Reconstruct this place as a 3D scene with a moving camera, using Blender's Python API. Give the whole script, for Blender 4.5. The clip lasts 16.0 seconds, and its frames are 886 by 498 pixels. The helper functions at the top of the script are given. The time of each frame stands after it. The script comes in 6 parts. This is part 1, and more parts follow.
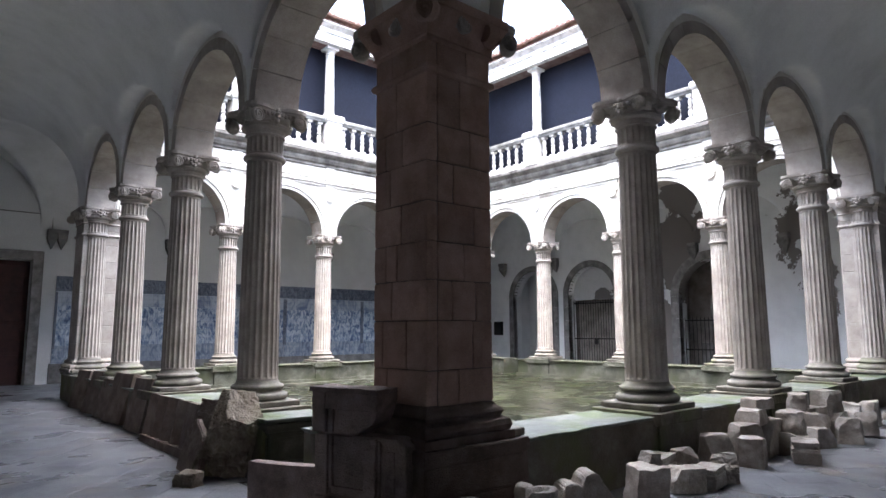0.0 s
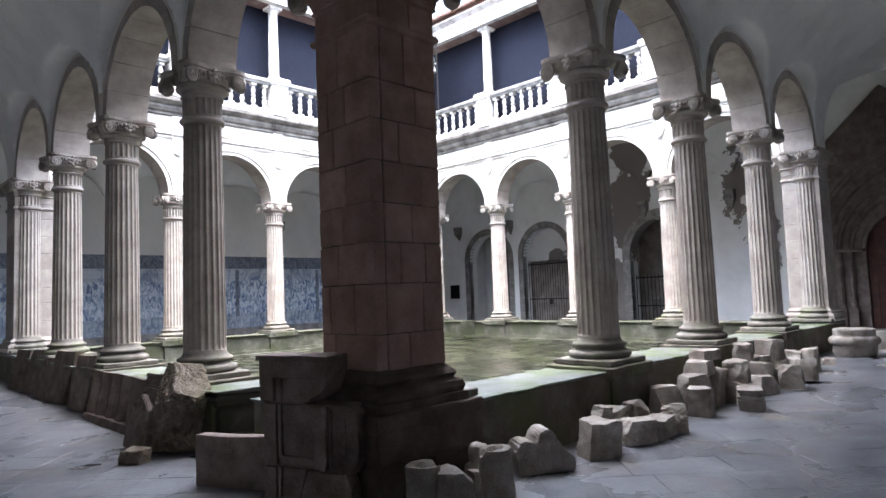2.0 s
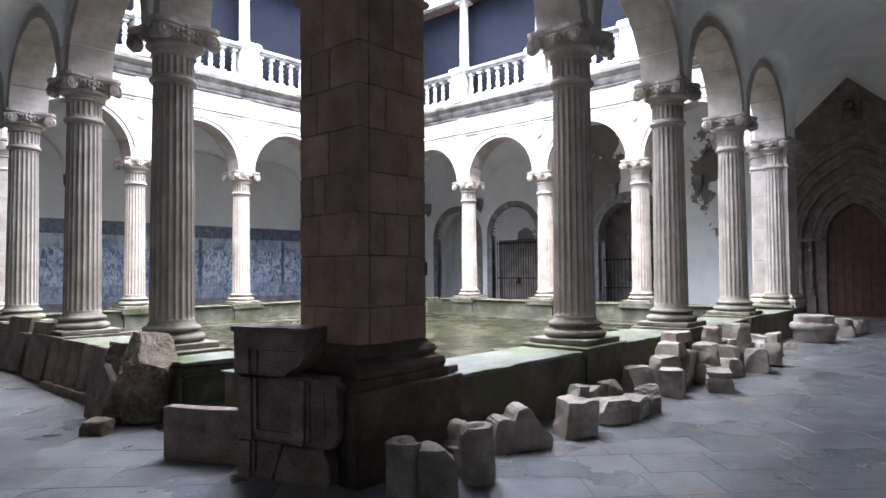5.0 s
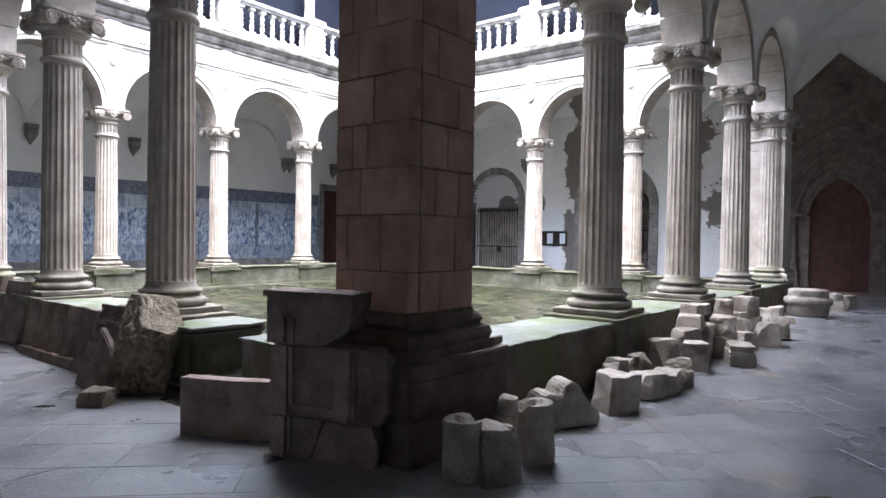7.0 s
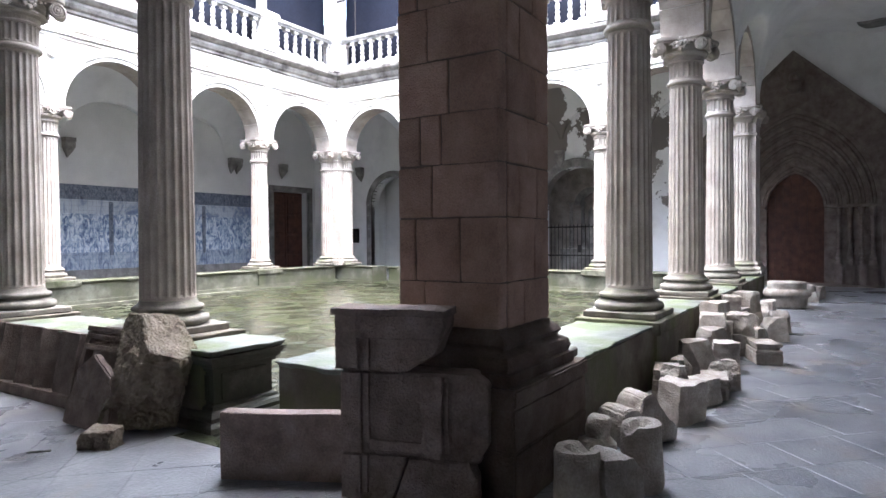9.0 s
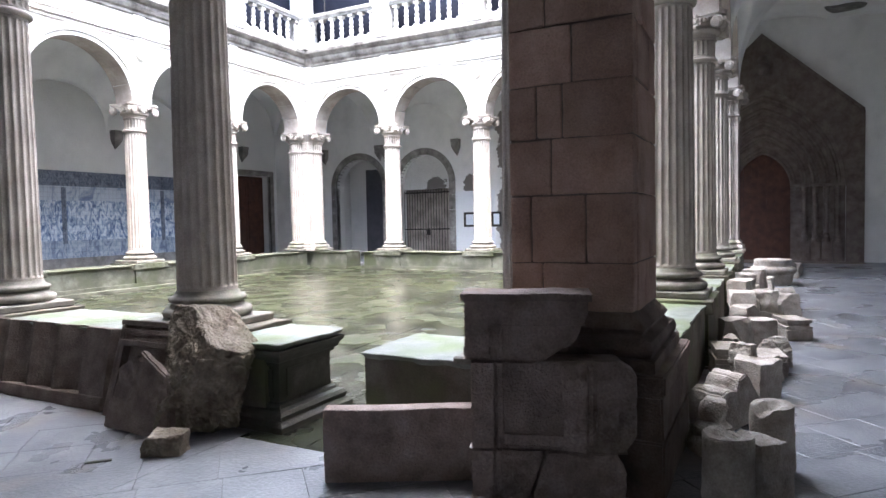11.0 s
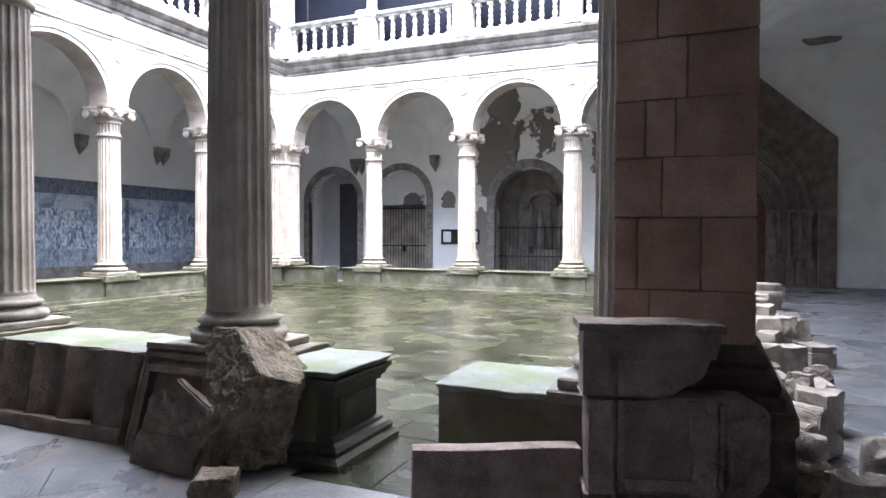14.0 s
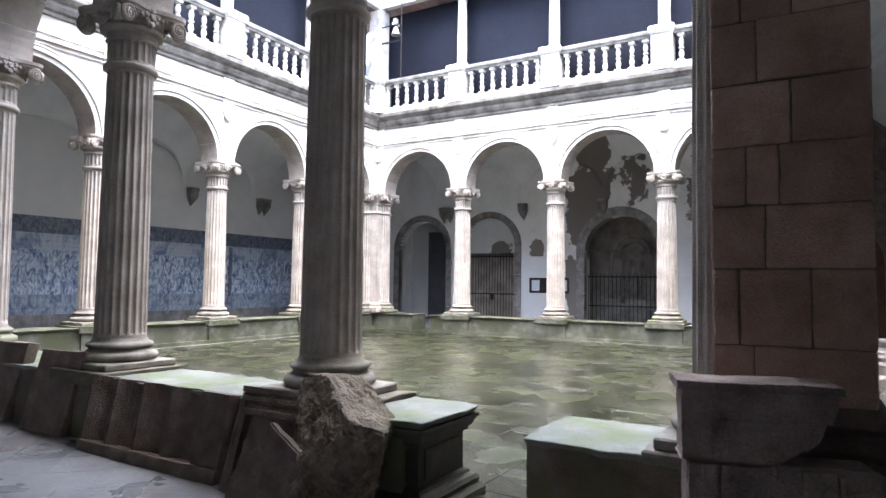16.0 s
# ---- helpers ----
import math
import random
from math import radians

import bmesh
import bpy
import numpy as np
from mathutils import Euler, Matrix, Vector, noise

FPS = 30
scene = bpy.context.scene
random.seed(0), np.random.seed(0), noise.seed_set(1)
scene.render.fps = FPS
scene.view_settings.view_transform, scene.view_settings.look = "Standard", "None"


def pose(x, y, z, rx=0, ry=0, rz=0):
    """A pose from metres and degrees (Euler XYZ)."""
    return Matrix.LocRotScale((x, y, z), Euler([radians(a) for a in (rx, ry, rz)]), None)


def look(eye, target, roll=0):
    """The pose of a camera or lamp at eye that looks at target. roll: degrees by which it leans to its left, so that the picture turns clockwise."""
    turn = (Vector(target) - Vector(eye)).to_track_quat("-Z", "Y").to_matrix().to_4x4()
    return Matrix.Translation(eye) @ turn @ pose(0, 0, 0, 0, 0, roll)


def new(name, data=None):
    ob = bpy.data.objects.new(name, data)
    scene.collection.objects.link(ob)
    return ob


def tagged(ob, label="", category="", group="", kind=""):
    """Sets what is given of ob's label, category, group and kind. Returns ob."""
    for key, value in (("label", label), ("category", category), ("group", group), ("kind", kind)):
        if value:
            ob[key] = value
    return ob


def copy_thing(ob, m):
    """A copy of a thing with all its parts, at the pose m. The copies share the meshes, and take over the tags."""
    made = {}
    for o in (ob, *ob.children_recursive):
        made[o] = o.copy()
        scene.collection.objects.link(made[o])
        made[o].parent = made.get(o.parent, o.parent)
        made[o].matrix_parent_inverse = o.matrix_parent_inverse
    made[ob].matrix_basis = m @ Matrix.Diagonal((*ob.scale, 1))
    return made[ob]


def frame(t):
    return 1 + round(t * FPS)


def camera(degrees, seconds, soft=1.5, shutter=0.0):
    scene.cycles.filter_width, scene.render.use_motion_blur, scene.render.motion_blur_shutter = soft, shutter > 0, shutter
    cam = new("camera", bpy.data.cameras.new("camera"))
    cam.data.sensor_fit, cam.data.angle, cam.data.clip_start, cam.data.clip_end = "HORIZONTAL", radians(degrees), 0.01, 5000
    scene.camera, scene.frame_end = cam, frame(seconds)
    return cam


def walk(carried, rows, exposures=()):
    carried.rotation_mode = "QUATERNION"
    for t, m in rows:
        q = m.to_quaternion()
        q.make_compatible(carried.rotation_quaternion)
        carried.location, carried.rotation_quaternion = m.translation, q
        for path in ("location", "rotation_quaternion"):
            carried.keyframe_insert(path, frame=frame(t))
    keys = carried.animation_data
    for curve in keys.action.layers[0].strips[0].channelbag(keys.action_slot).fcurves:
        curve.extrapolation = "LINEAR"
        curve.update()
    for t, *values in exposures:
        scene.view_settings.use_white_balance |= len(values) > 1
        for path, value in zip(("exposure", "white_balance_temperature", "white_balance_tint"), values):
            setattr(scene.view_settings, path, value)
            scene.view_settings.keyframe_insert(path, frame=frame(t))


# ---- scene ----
cam = camera(69.7, 16.0)
PATH = [
    (0, (0.299, -0.03, 1.631), (1.603, 1.465, 1.884), -0.2),
    (0.5, (0.326, -0.012, 1.627), (1.648, 1.47, 1.866), -0.3),
    (1, (0.369, -0.047, 1.631), (1.732, 1.4, 1.849), -1.5),
    (1.5, (0.404, -0.021, 1.624), (1.8, 1.401, 1.796), -2.1),
    (2, (0.451, 0.03, 1.603), (1.861, 1.442, 1.746), -2.2),
    (2.5, (0.449, 0.028, 1.604), (1.886, 1.416, 1.698), -2.1),
    (3, (0.454, 0.033, 1.602), (1.893, 1.42, 1.674), -1.7),
    (3.5, (0.449, 0.028, 1.604), (1.91, 1.393, 1.645), -2.0),
    (4, (0.447, 0.026, 1.604), (1.92, 1.377, 1.645), -1.6),
    (4.2, (0.46, 0.057, 1.591), (1.924, 1.419, 1.644), -1.3),
    (6.3, (0.377, 0.672, 1.576), (1.928, 1.932, 1.636), 1.0),
    (6.5, (0.374, 0.765, 1.569), (1.936, 2.014, 1.592), 1.0),
    (7, (0.338, 1.069, 1.546), (1.902, 2.315, 1.513), 0.9),
    (7.5, (0.292, 1.313, 1.566), (1.883, 2.523, 1.484), 0.3),
    (8, (0.326, 1.602, 1.562), (1.983, 2.717, 1.444), -0.1),
    (8.5, (0.303, 1.882, 1.573), (1.99, 2.951, 1.474), -0.8),
    (9, (0.196, 2.209, 1.582), (1.882, 3.285, 1.547), -0.4),
    (9.2, (0.158, 2.312, 1.591), (1.852, 3.375, 1.567), -0.5),
    (11.3, (-0.107, 3.468, 1.563), (1.693, 4.334, 1.466), -1.0),
    (11.5, (-0.099, 3.574, 1.562), (1.721, 4.397, 1.47), -1.0),
    (12, (-0.112, 3.792, 1.576), (1.743, 4.537, 1.528), -1.2),
    (12.5, (-0.147, 3.95, 1.578), (1.693, 4.733, 1.563), -0.4),
    (13, (-0.186, 4.119, 1.593), (1.634, 4.947, 1.59), 0.6),
    (13.5, (-0.177, 4.197, 1.581), (1.661, 4.983, 1.541), 0.3),
    (14, (-0.149, 4.209, 1.594), (1.689, 4.996, 1.557), 0.2),
    (14.5, (-0.149, 4.215, 1.594), (1.654, 5.08, 1.589), 0.2),
    (15, (-0.156, 4.214, 1.594), (1.606, 5.16, 1.643), 0.4),
    (15.5, (-0.159, 4.215, 1.597), (1.574, 5.209, 1.683), 0.7),
    (16, (-0.14, 4.214, 1.606), (1.57, 5.246, 1.717), 0.7),
]
walk(cam, [(t, look(eye, target, roll)) for t, eye, target, roll in PATH], exposures=[(0.0, 3.49, 5950, 10), (4.0, 3.88, 5950, 10), (6.4, 3.74, 5950, 10), (7.0, 3.90, 5950, 10), (9.0, 4.24, 5950, 10), (12.5, 4.24, 5950, 10), (14.0, 4.04, 5950, 10), (16.0, 3.63, 5950, 10)])

# ---- light ----
world = bpy.data.worlds.new("overcast")
scene.world = world
world.use_nodes = True
wn = world.node_tree
bg = wn.nodes["Background"]
sky = wn.nodes.new("ShaderNodeTexSky")
sky.sky_type = "NISHITA"
sky.sun_disc = False
sky.sun_elevation, sky.sun_rotation = radians(83), radians(225)
sky.air_density, sky.dust_density, sky.ozone_density = 1.0, 7.0, 1.0
wn.links.new(sky.outputs[0], bg.inputs[0])
bg.inputs[1].default_value = 0.15
sun_data = bpy.data.lights.new("sun", "SUN")
sun_data.energy, sun_data.angle, sun_data.color = 1.5, radians(110), (1.0, 0.985, 0.965)
sun = new("sun", sun_data)
sun.matrix_world = pose(10, 10, 30, 7, 0, -45)


# ---- materials ----
def mat(name, colours, rough=0.8, scale=3.0, bump=0.3, grain=60.0, spec=0.4, var=0.0, rough_var=0.0, moss=None, moss_amount=0.5, metal=0.0, top_only=False):
    """Stone, plaster, wood and so on: two scales of colour noise, grain bump, some spread between pieces and, where given, a second growth colour."""
    m = bpy.data.materials.new(name)
    m.use_nodes = True
    nt = m.node_tree
    N, L = nt.nodes, nt.links
    b = N["Principled BSDF"]
    tc = N.new("ShaderNodeTexCoord")
    geo = N.new("ShaderNodeNewGeometry")
    n1 = N.new("ShaderNodeTexNoise")
    n1.inputs["Scale"].default_value, n1.inputs["Detail"].default_value, n1.inputs["Roughness"].default_value = scale, 6, 0.62
    n2 = N.new("ShaderNodeTexNoise")
    n2.inputs["Scale"].default_value, n2.inputs["Detail"].default_value = grain, 4
    for n in (n1, n2):
        L.new(geo.outputs["Position"], n.inputs["Vector"])
    ramp = N.new("ShaderNodeValToRGB")
    el = ramp.color_ramp.elements
    lo, hi = 0.32, 0.68
    for k, c in enumerate(colours):
        p = lo + (hi - lo) * k / max(1, len(colours) - 1)
        e = el[k] if k < 2 else el.new(p)
        e.position, e.color = p, (*c, 1)
    L.new(n1.outputs["Fac"], ramp.inputs[0])
    mul = N.new("ShaderNodeMix")
    mul.data_type, mul.blend_type = "RGBA", "OVERLAY"
    mul.inputs[0].default_value = 0.35
    L.new(ramp.outputs[0], mul.inputs[6])
    L.new(n2.outputs["Fac"], mul.inputs[7])
    out = mul.outputs[2]
    if var:
        info = N.new("ShaderNodeObjectInfo")
        mr = N.new("ShaderNodeMapRange")
        mr.inputs[3].default_value, mr.inputs[4].default_value = 1 - var, 1 + var
        L.new(info.outputs["Random"], mr.inputs[0])
        isl = N.new("ShaderNodeMapRange")
        isl.inputs[3].default_value, isl.inputs[4].default_value = 1 - var, 1 + var
        L.new(geo.outputs["Random Per Island"], isl.inputs[0])
        v1 = N.new("ShaderNodeMath")
        v1.operation = "MULTIPLY"
        L.new(mr.outputs[0], v1.inputs[0])
        L.new(isl.outputs[0], v1.inputs[1])
        sc = N.new("ShaderNodeVectorMath")
        sc.operation = "SCALE"
        L.new(out, sc.inputs[0])
        L.new(v1.outputs[0], sc.inputs["Scale"])
        out = sc.outputs[0]
    if moss:
        n3 = N.new("ShaderNodeTexNoise")
        n3.inputs["Scale"].default_value, n3.inputs["Detail"].default_value = 1.7, 8
        L.new(geo.outputs["Position"], n3.inputs["Vector"])
        r3 = N.new("ShaderNodeMapRange")
        r3.inputs[1].default_value, r3.inputs[2].default_value = 0.62 - 0.3 * moss_amount, 0.78 - 0.3 * moss_amount
        L.new(n3.outputs["Fac"], r3.inputs[0])
        mx = N.new("ShaderNodeMix")
        mx.data_type = "RGBA"
        fac = r3.outputs[0]
        if top_only:
            sep = N.new("ShaderNodeSeparateXYZ")
            L.new(geo.outputs["Normal"], sep.inputs[0])
            mm = N.new("ShaderNodeMath")
            mm.operation = "MULTIPLY"
            mm.use_clamp = True
            L.new(sep.outputs["Z"], mm.inputs[0])
            L.new(fac, mm.inputs[1])
            fac = mm.outputs[0]
        L.new(fac, mx.inputs[0])
        L.new(out, mx.inputs[6])
        mx.inputs[7].default_value = (*moss, 1)
        out = mx.outputs[2]
    L.new(out, b.inputs["Base Color"])
    b.inputs["Roughness"].default_value = rough
    b.inputs["Metallic"].default_value = metal
    b.inputs["Specular IOR Level"].default_value = spec
    if rough_var:
        rr = N.new("ShaderNodeMapRange")
        rr.inputs[1].default_value, rr.inputs[2].default_value = 0.35, 0.65
        rr.inputs[3].default_value, rr.inputs[4].default_value = rough - rough_var, rough + rough_var
        nr = N.new("ShaderNodeTexNoise")
        nr.inputs["Scale"].default_value, nr.inputs["Detail"].default_value = scale * 0.7, 5
        L.new(geo.outputs["Position"], nr.inputs["Vector"])
        L.new(nr.outputs["Fac"], rr.inputs[0])
        L.new(rr.outputs[0], b.inputs["Roughness"])
    if bump:
        mixb = N.new("ShaderNodeMath")
        mixb.operation = "ADD"
        L.new(n1.outputs["Fac"], mixb.inputs[0])
        L.new(n2.outputs["Fac"], mixb.inputs[1])
        bp = N.new("ShaderNodeBump")
        bp.inputs["Strength"].default_value, bp.inputs["Distance"].default_value = bump, 0.02
        L.new(mixb.outputs[0], bp.inputs["Height"])
        L.new(bp.outputs[0], b.inputs["Normal"])
    return m


def patched(name, base, patch, regions):
    """Plaster that has come away: patches of bare dark stone inside soft boxes of the wall, with ragged edges."""
    m = mat(name, base, 0.9, 1.2, 0.15, 40)
    nt = m.node_tree
    N, L = nt.nodes, nt.links
    b = N["Principled BSDF"]
    src = b.inputs["Base Color"].links[0].from_socket
    geo = N.new("ShaderNodeNewGeometry")
    nz = N.new("ShaderNodeTexNoise")
    nz.inputs["Scale"].default_value, nz.inputs["Detail"].default_value, nz.inputs["Roughness"].default_value = 1.5, 8, 0.68
    L.new(geo.outputs["Position"], nz.inputs["Vector"])
    total = None
    for centre, size, gain in regions:
        sub = N.new("ShaderNodeVectorMath")
        sub.operation = "SUBTRACT"
        L.new(geo.outputs["Position"], sub.inputs[0])
        sub.inputs[1].default_value = centre
        div = N.new("ShaderNodeVectorMath")
        div.operation = "DIVIDE"
        L.new(sub.outputs[0], div.inputs[0])
        div.inputs[1].default_value = size
        ln = N.new("ShaderNodeVectorMath")
        ln.operation = "LENGTH"
        L.new(div.outputs[0], ln.inputs[0])
        mr = N.new("ShaderNodeMapRange")
        mr.inputs[1].default_value, mr.inputs[2].default_value = 1.0, 0.0
        mr.inputs[3].default_value, mr.inputs[4].default_value = 0.0, gain
        L.new(ln.outputs["Value"], mr.inputs[0])
        if total is None:
            total = mr.outputs[0]
        else:
            mx = N.new("ShaderNodeMath")
            mx.operation = "MAXIMUM"
            L.new(total, mx.inputs[0])
            L.new(mr.outputs[0], mx.inputs[1])
            total = mx.outputs[0]
    wide = N.new("ShaderNodeMapRange")
    wide.clamp = False
    wide.inputs[1].default_value, wide.inputs[2].default_value = 0.0, 1.0
    wide.inputs[3].default_value, wide.inputs[4].default_value = -0.45, 1.45
    L.new(nz.outputs["Fac"], wide.inputs[0])
    add = N.new("ShaderNodeMath")
    add.operation = "ADD"
    L.new(total, add.inputs[0])
    L.new(wide.outputs[0], add.inputs[1])
    th0 = N.new("ShaderNodeMapRange")
    th0.inputs[1].default_value, th0.inputs[2].default_value = 0.85, 0.88
    L.new(add.outputs[0], th0.inputs[0])
    near = N.new("ShaderNodeMapRange")
    near.inputs[1].default_value, near.inputs[2].default_value = 0.01, 0.04
    L.new(total, near.inputs[0])
    th = N.new("ShaderNodeMath")
    th.operation = "MULTIPLY"
    L.new(th0.outputs[0], th.inputs[0])
    L.new(near.outputs[0], th.inputs[1])
    mix = N.new("ShaderNodeMix")
    mix.data_type = "RGBA"
    L.new(th.outputs[0], mix.inputs[0])
    L.new(src, mix.inputs[6])
    mix.inputs[7].default_value = (*patch, 1)
    L.new(mix.outputs[2], b.inputs["Base Color"])
    return m


STONE = mat("granite", [(0.2817, 0.2475, 0.219), (0.3693, 0.329, 0.2937), (0.4524, 0.4105, 0.374)], 0.85, 2.6, 0.35, 90, var=0.05)
STONE_PIER = mat("granite_ashlar", [(0.2476, 0.1556, 0.1202), (0.3537, 0.2333, 0.1859), (0.4333, 0.2995, 0.2434)], 0.85, 3.2, 0.6, 80, var=0.10)
STONE_BASE = mat("weathered_base_stone", [(0.1122, 0.101, 0.08602), (0.187, 0.172, 0.1496), (0.2693, 0.2543, 0.2244)], 0.85, 4, 0.4, 80, moss=(0.16, 0.17, 0.10), moss_amount=0.25)
PARAPET_FAR = mat("court_parapet_stone", [(0.03744, 0.038, 0.02786), (0.078, 0.07862, 0.05928), (0.1435, 0.1474, 0.1186)], 0.8, 2.6, 0.35, 50, moss=(0.052, 0.058, 0.03), moss_amount=0.5)
GREY_STONE = mat("grey_gallery_stone", [(0.12, 0.113, 0.105), (0.205, 0.195, 0.183), (0.29, 0.28, 0.262)], 0.9, 3.5, 0.4, 60, var=0.1)
DARK_PAINT = mat("dark_blue_grey_paint", [(0.038, 0.038, 0.0468), (0.0665, 0.0646, 0.0756)], 0.6, 3, 0.1, 50)
FACADE = mat("facade_stone", [(0.464, 0.4234, 0.3712), (0.6728, 0.6496, 0.6032), (0.7656, 0.7482, 0.7134)], 0.85, 1.1, 0.2, 50, var=0.04)
CORNICE = mat("weathered_cornice", [(0.062, 0.0558, 0.0496), (0.1674, 0.155, 0.1426), (0.2604, 0.248, 0.2294)], 0.9, 2.5, 0.35, 60)
RAIL = mat("balustrade_stone", [(0.363, 0.341, 0.308), (0.605, 0.583, 0.55), (0.726, 0.704, 0.671)], 0.85, 3.5, 0.25, 70, var=0.06)
HANDRAIL = mat("weathered_handrail", [(0.10, 0.097, 0.09), (0.19, 0.185, 0.175), (0.30, 0.295, 0.28)], 0.9, 3.0, 0.3, 60, var=0.08)
FRAG = mat("fragment_stone", [(0.216, 0.1845, 0.1575), (0.342, 0.3015, 0.2628), (0.486, 0.45, 0.405)], 0.9, 4.5, 0.6, 70, var=0.14)
W_FRAG = mat("brown_fragment_stone", [(0.09765, 0.07256, 0.05835), (0.1503, 0.1147, 0.09511), (0.2142, 0.1712, 0.1455)], 0.9, 4.5, 0.7, 70, var=0.10)
FRAG_DARK = mat("dark_fragment_stone", [(0.167, 0.1224, 0.1038), (0.2582, 0.1988, 0.1728), (0.3342, 0.2686, 0.2392)], 0.88, 5, 0.8, 70, var=0.08)
# pier stone with the shade at the pier's foot put into its colour
SHADED_STONE = mat("shade_toned_pedestal_stone", [(0.06885, 0.04823, 0.03754), (0.1136, 0.08163, 0.06569), (0.1652, 0.1237, 0.1008)], 0.88, 4, 0.7, 70, var=0.08)
PORTAL = mat("dark_portal_stone", [(0.104, 0.079, 0.0663), (0.16, 0.128, 0.1108), (0.216, 0.1793, 0.1591)], 0.88, 4, 0.7, 70, var=0.08)
MORTAR = mat("brown_mortar", [(0.10, 0.077, 0.065), (0.19, 0.152, 0.13)], 0.95, 8, 0.4, 60)
END_STONE = mat("blackened_mossy_stone", [(0.03, 0.028, 0.022), (0.055, 0.05, 0.04), (0.10, 0.095, 0.08)], 0.7, 3, 0.4, 60, moss=(0.035, 0.04, 0.022), moss_amount=0.4)
MOSSY = mat("mossy_stone", [(0.06, 0.0504, 0.0368), (0.108, 0.0936, 0.072), (0.176, 0.16, 0.1296)], 0.8, 2.5, 0.45, 60, moss=(0.09, 0.098, 0.046), moss_amount=0.45, var=0.06)
COPING = mat("wet_coping", [(0.088, 0.094, 0.082), (0.14, 0.15, 0.131), (0.205, 0.216, 0.187)], 0.52, 2.0, 0.3, 50, moss=(0.112, 0.138, 0.062), moss_amount=0.5, rough_var=0.15, var=0.05)
PLASTER = mat("limewash", [(0.616, 0.616, 0.6048), (0.6944, 0.6944, 0.6832), (0.7392, 0.7392, 0.728)], 0.92, 0.6, 0.08, 30)
FLAG = mat("gallery_flag", [(0.09395, 0.09557, 0.105), (0.1511, 0.1536, 0.1653), (0.2083, 0.2092, 0.2191)], 0.34, 1.6, 0.3, 40, var=0.10, rough_var=0.12, spec=0.5, moss=(0.21, 0.18, 0.16), moss_amount=0.15)
JOINT = mat("joint_earth", [(0.11, 0.1084, 0.1073), (0.198, 0.1953, 0.1925)], 0.95, 6, 0.4, 60)
COURT = mat("wet_court_paver", [(0.00731, 0.00817, 0.00516), (0.01978, 0.02081, 0.01402), (0.04816, 0.04945, 0.03784)], 0.24, 2.4, 0.28, 30, moss=(0.020, 0.0245, 0.009), moss_amount=0.5, var=0.3, rough_var=0.16, spec=0.4)
WOOD = mat("dark_door_wood", [(0.04212, 0.01584, 0.01026), (0.07488, 0.0288, 0.01778), (0.103, 0.0432, 0.02736)], 0.6, 5, 0.25, 80)
RED_WOOD = mat("red_door_wood", [(0.035, 0.012, 0.010), (0.055, 0.018, 0.014), (0.07, 0.024, 0.019)], 0.55, 5, 0.2, 80)
IRON = mat("wrought_iron", [(0.02, 0.02, 0.02), (0.05, 0.045, 0.04)], 0.6, 10, 0.1, 100, metal=0.6)
GLAZE = mat("dark_glazing", [(0.0105, 0.0117, 0.0195), (0.0165, 0.01875, 0.03)], 0.6, 0.5, 0.0, 20, spec=0.1)
BRONZE = mat("pale_bell_metal", [(0.35, 0.36, 0.36), (0.5, 0.5, 0.5)], 0.45, 6, 0.1, 60, metal=0.3)
TILE = mat("roof_tile", [(0.16, 0.09, 0.07), (0.25, 0.15, 0.12), (0.30, 0.22, 0.18)], 0.85, 3, 0.3, 50)
PAPER = mat("paper_sheet", [(0.62, 0.66, 0.74), (0.70, 0.74, 0.80)], 0.7, 9, 0.0, 60)
WALL_E = patched("peeled_limewash", [(0.648, 0.648, 0.6372), (0.7344, 0.7344, 0.7236), (0.7884, 0.7884, 0.7776)], (0.185, 0.165, 0.15),
                 [((21.2, 11.3, 4.4), (4.0, 1.0, 2.2), 1.5), ((20.6, 11.0, 6.2), (2.4, 1.0, 1.5), 1.3), ((21.2, 13.12, 2.88), (2.0, 0.42, 0.55), 1.35), ((21.2, 12.85, 2.25), (2.0, 0.17, 0.55), 1.3), ((20.8, 9.4, 5.2), (3.0, 1.2, 1.8), 0.6), ((21.2, 7.45, 4.8), (3.0, 1.1, 1.7), 0.72), ((21.2, 6.8, 2.7), (3.0, 0.75, 1.15), 0.85), ((21.2, 11.78, 1.5), (2.0, 0.42, 1.7), 1.3)])


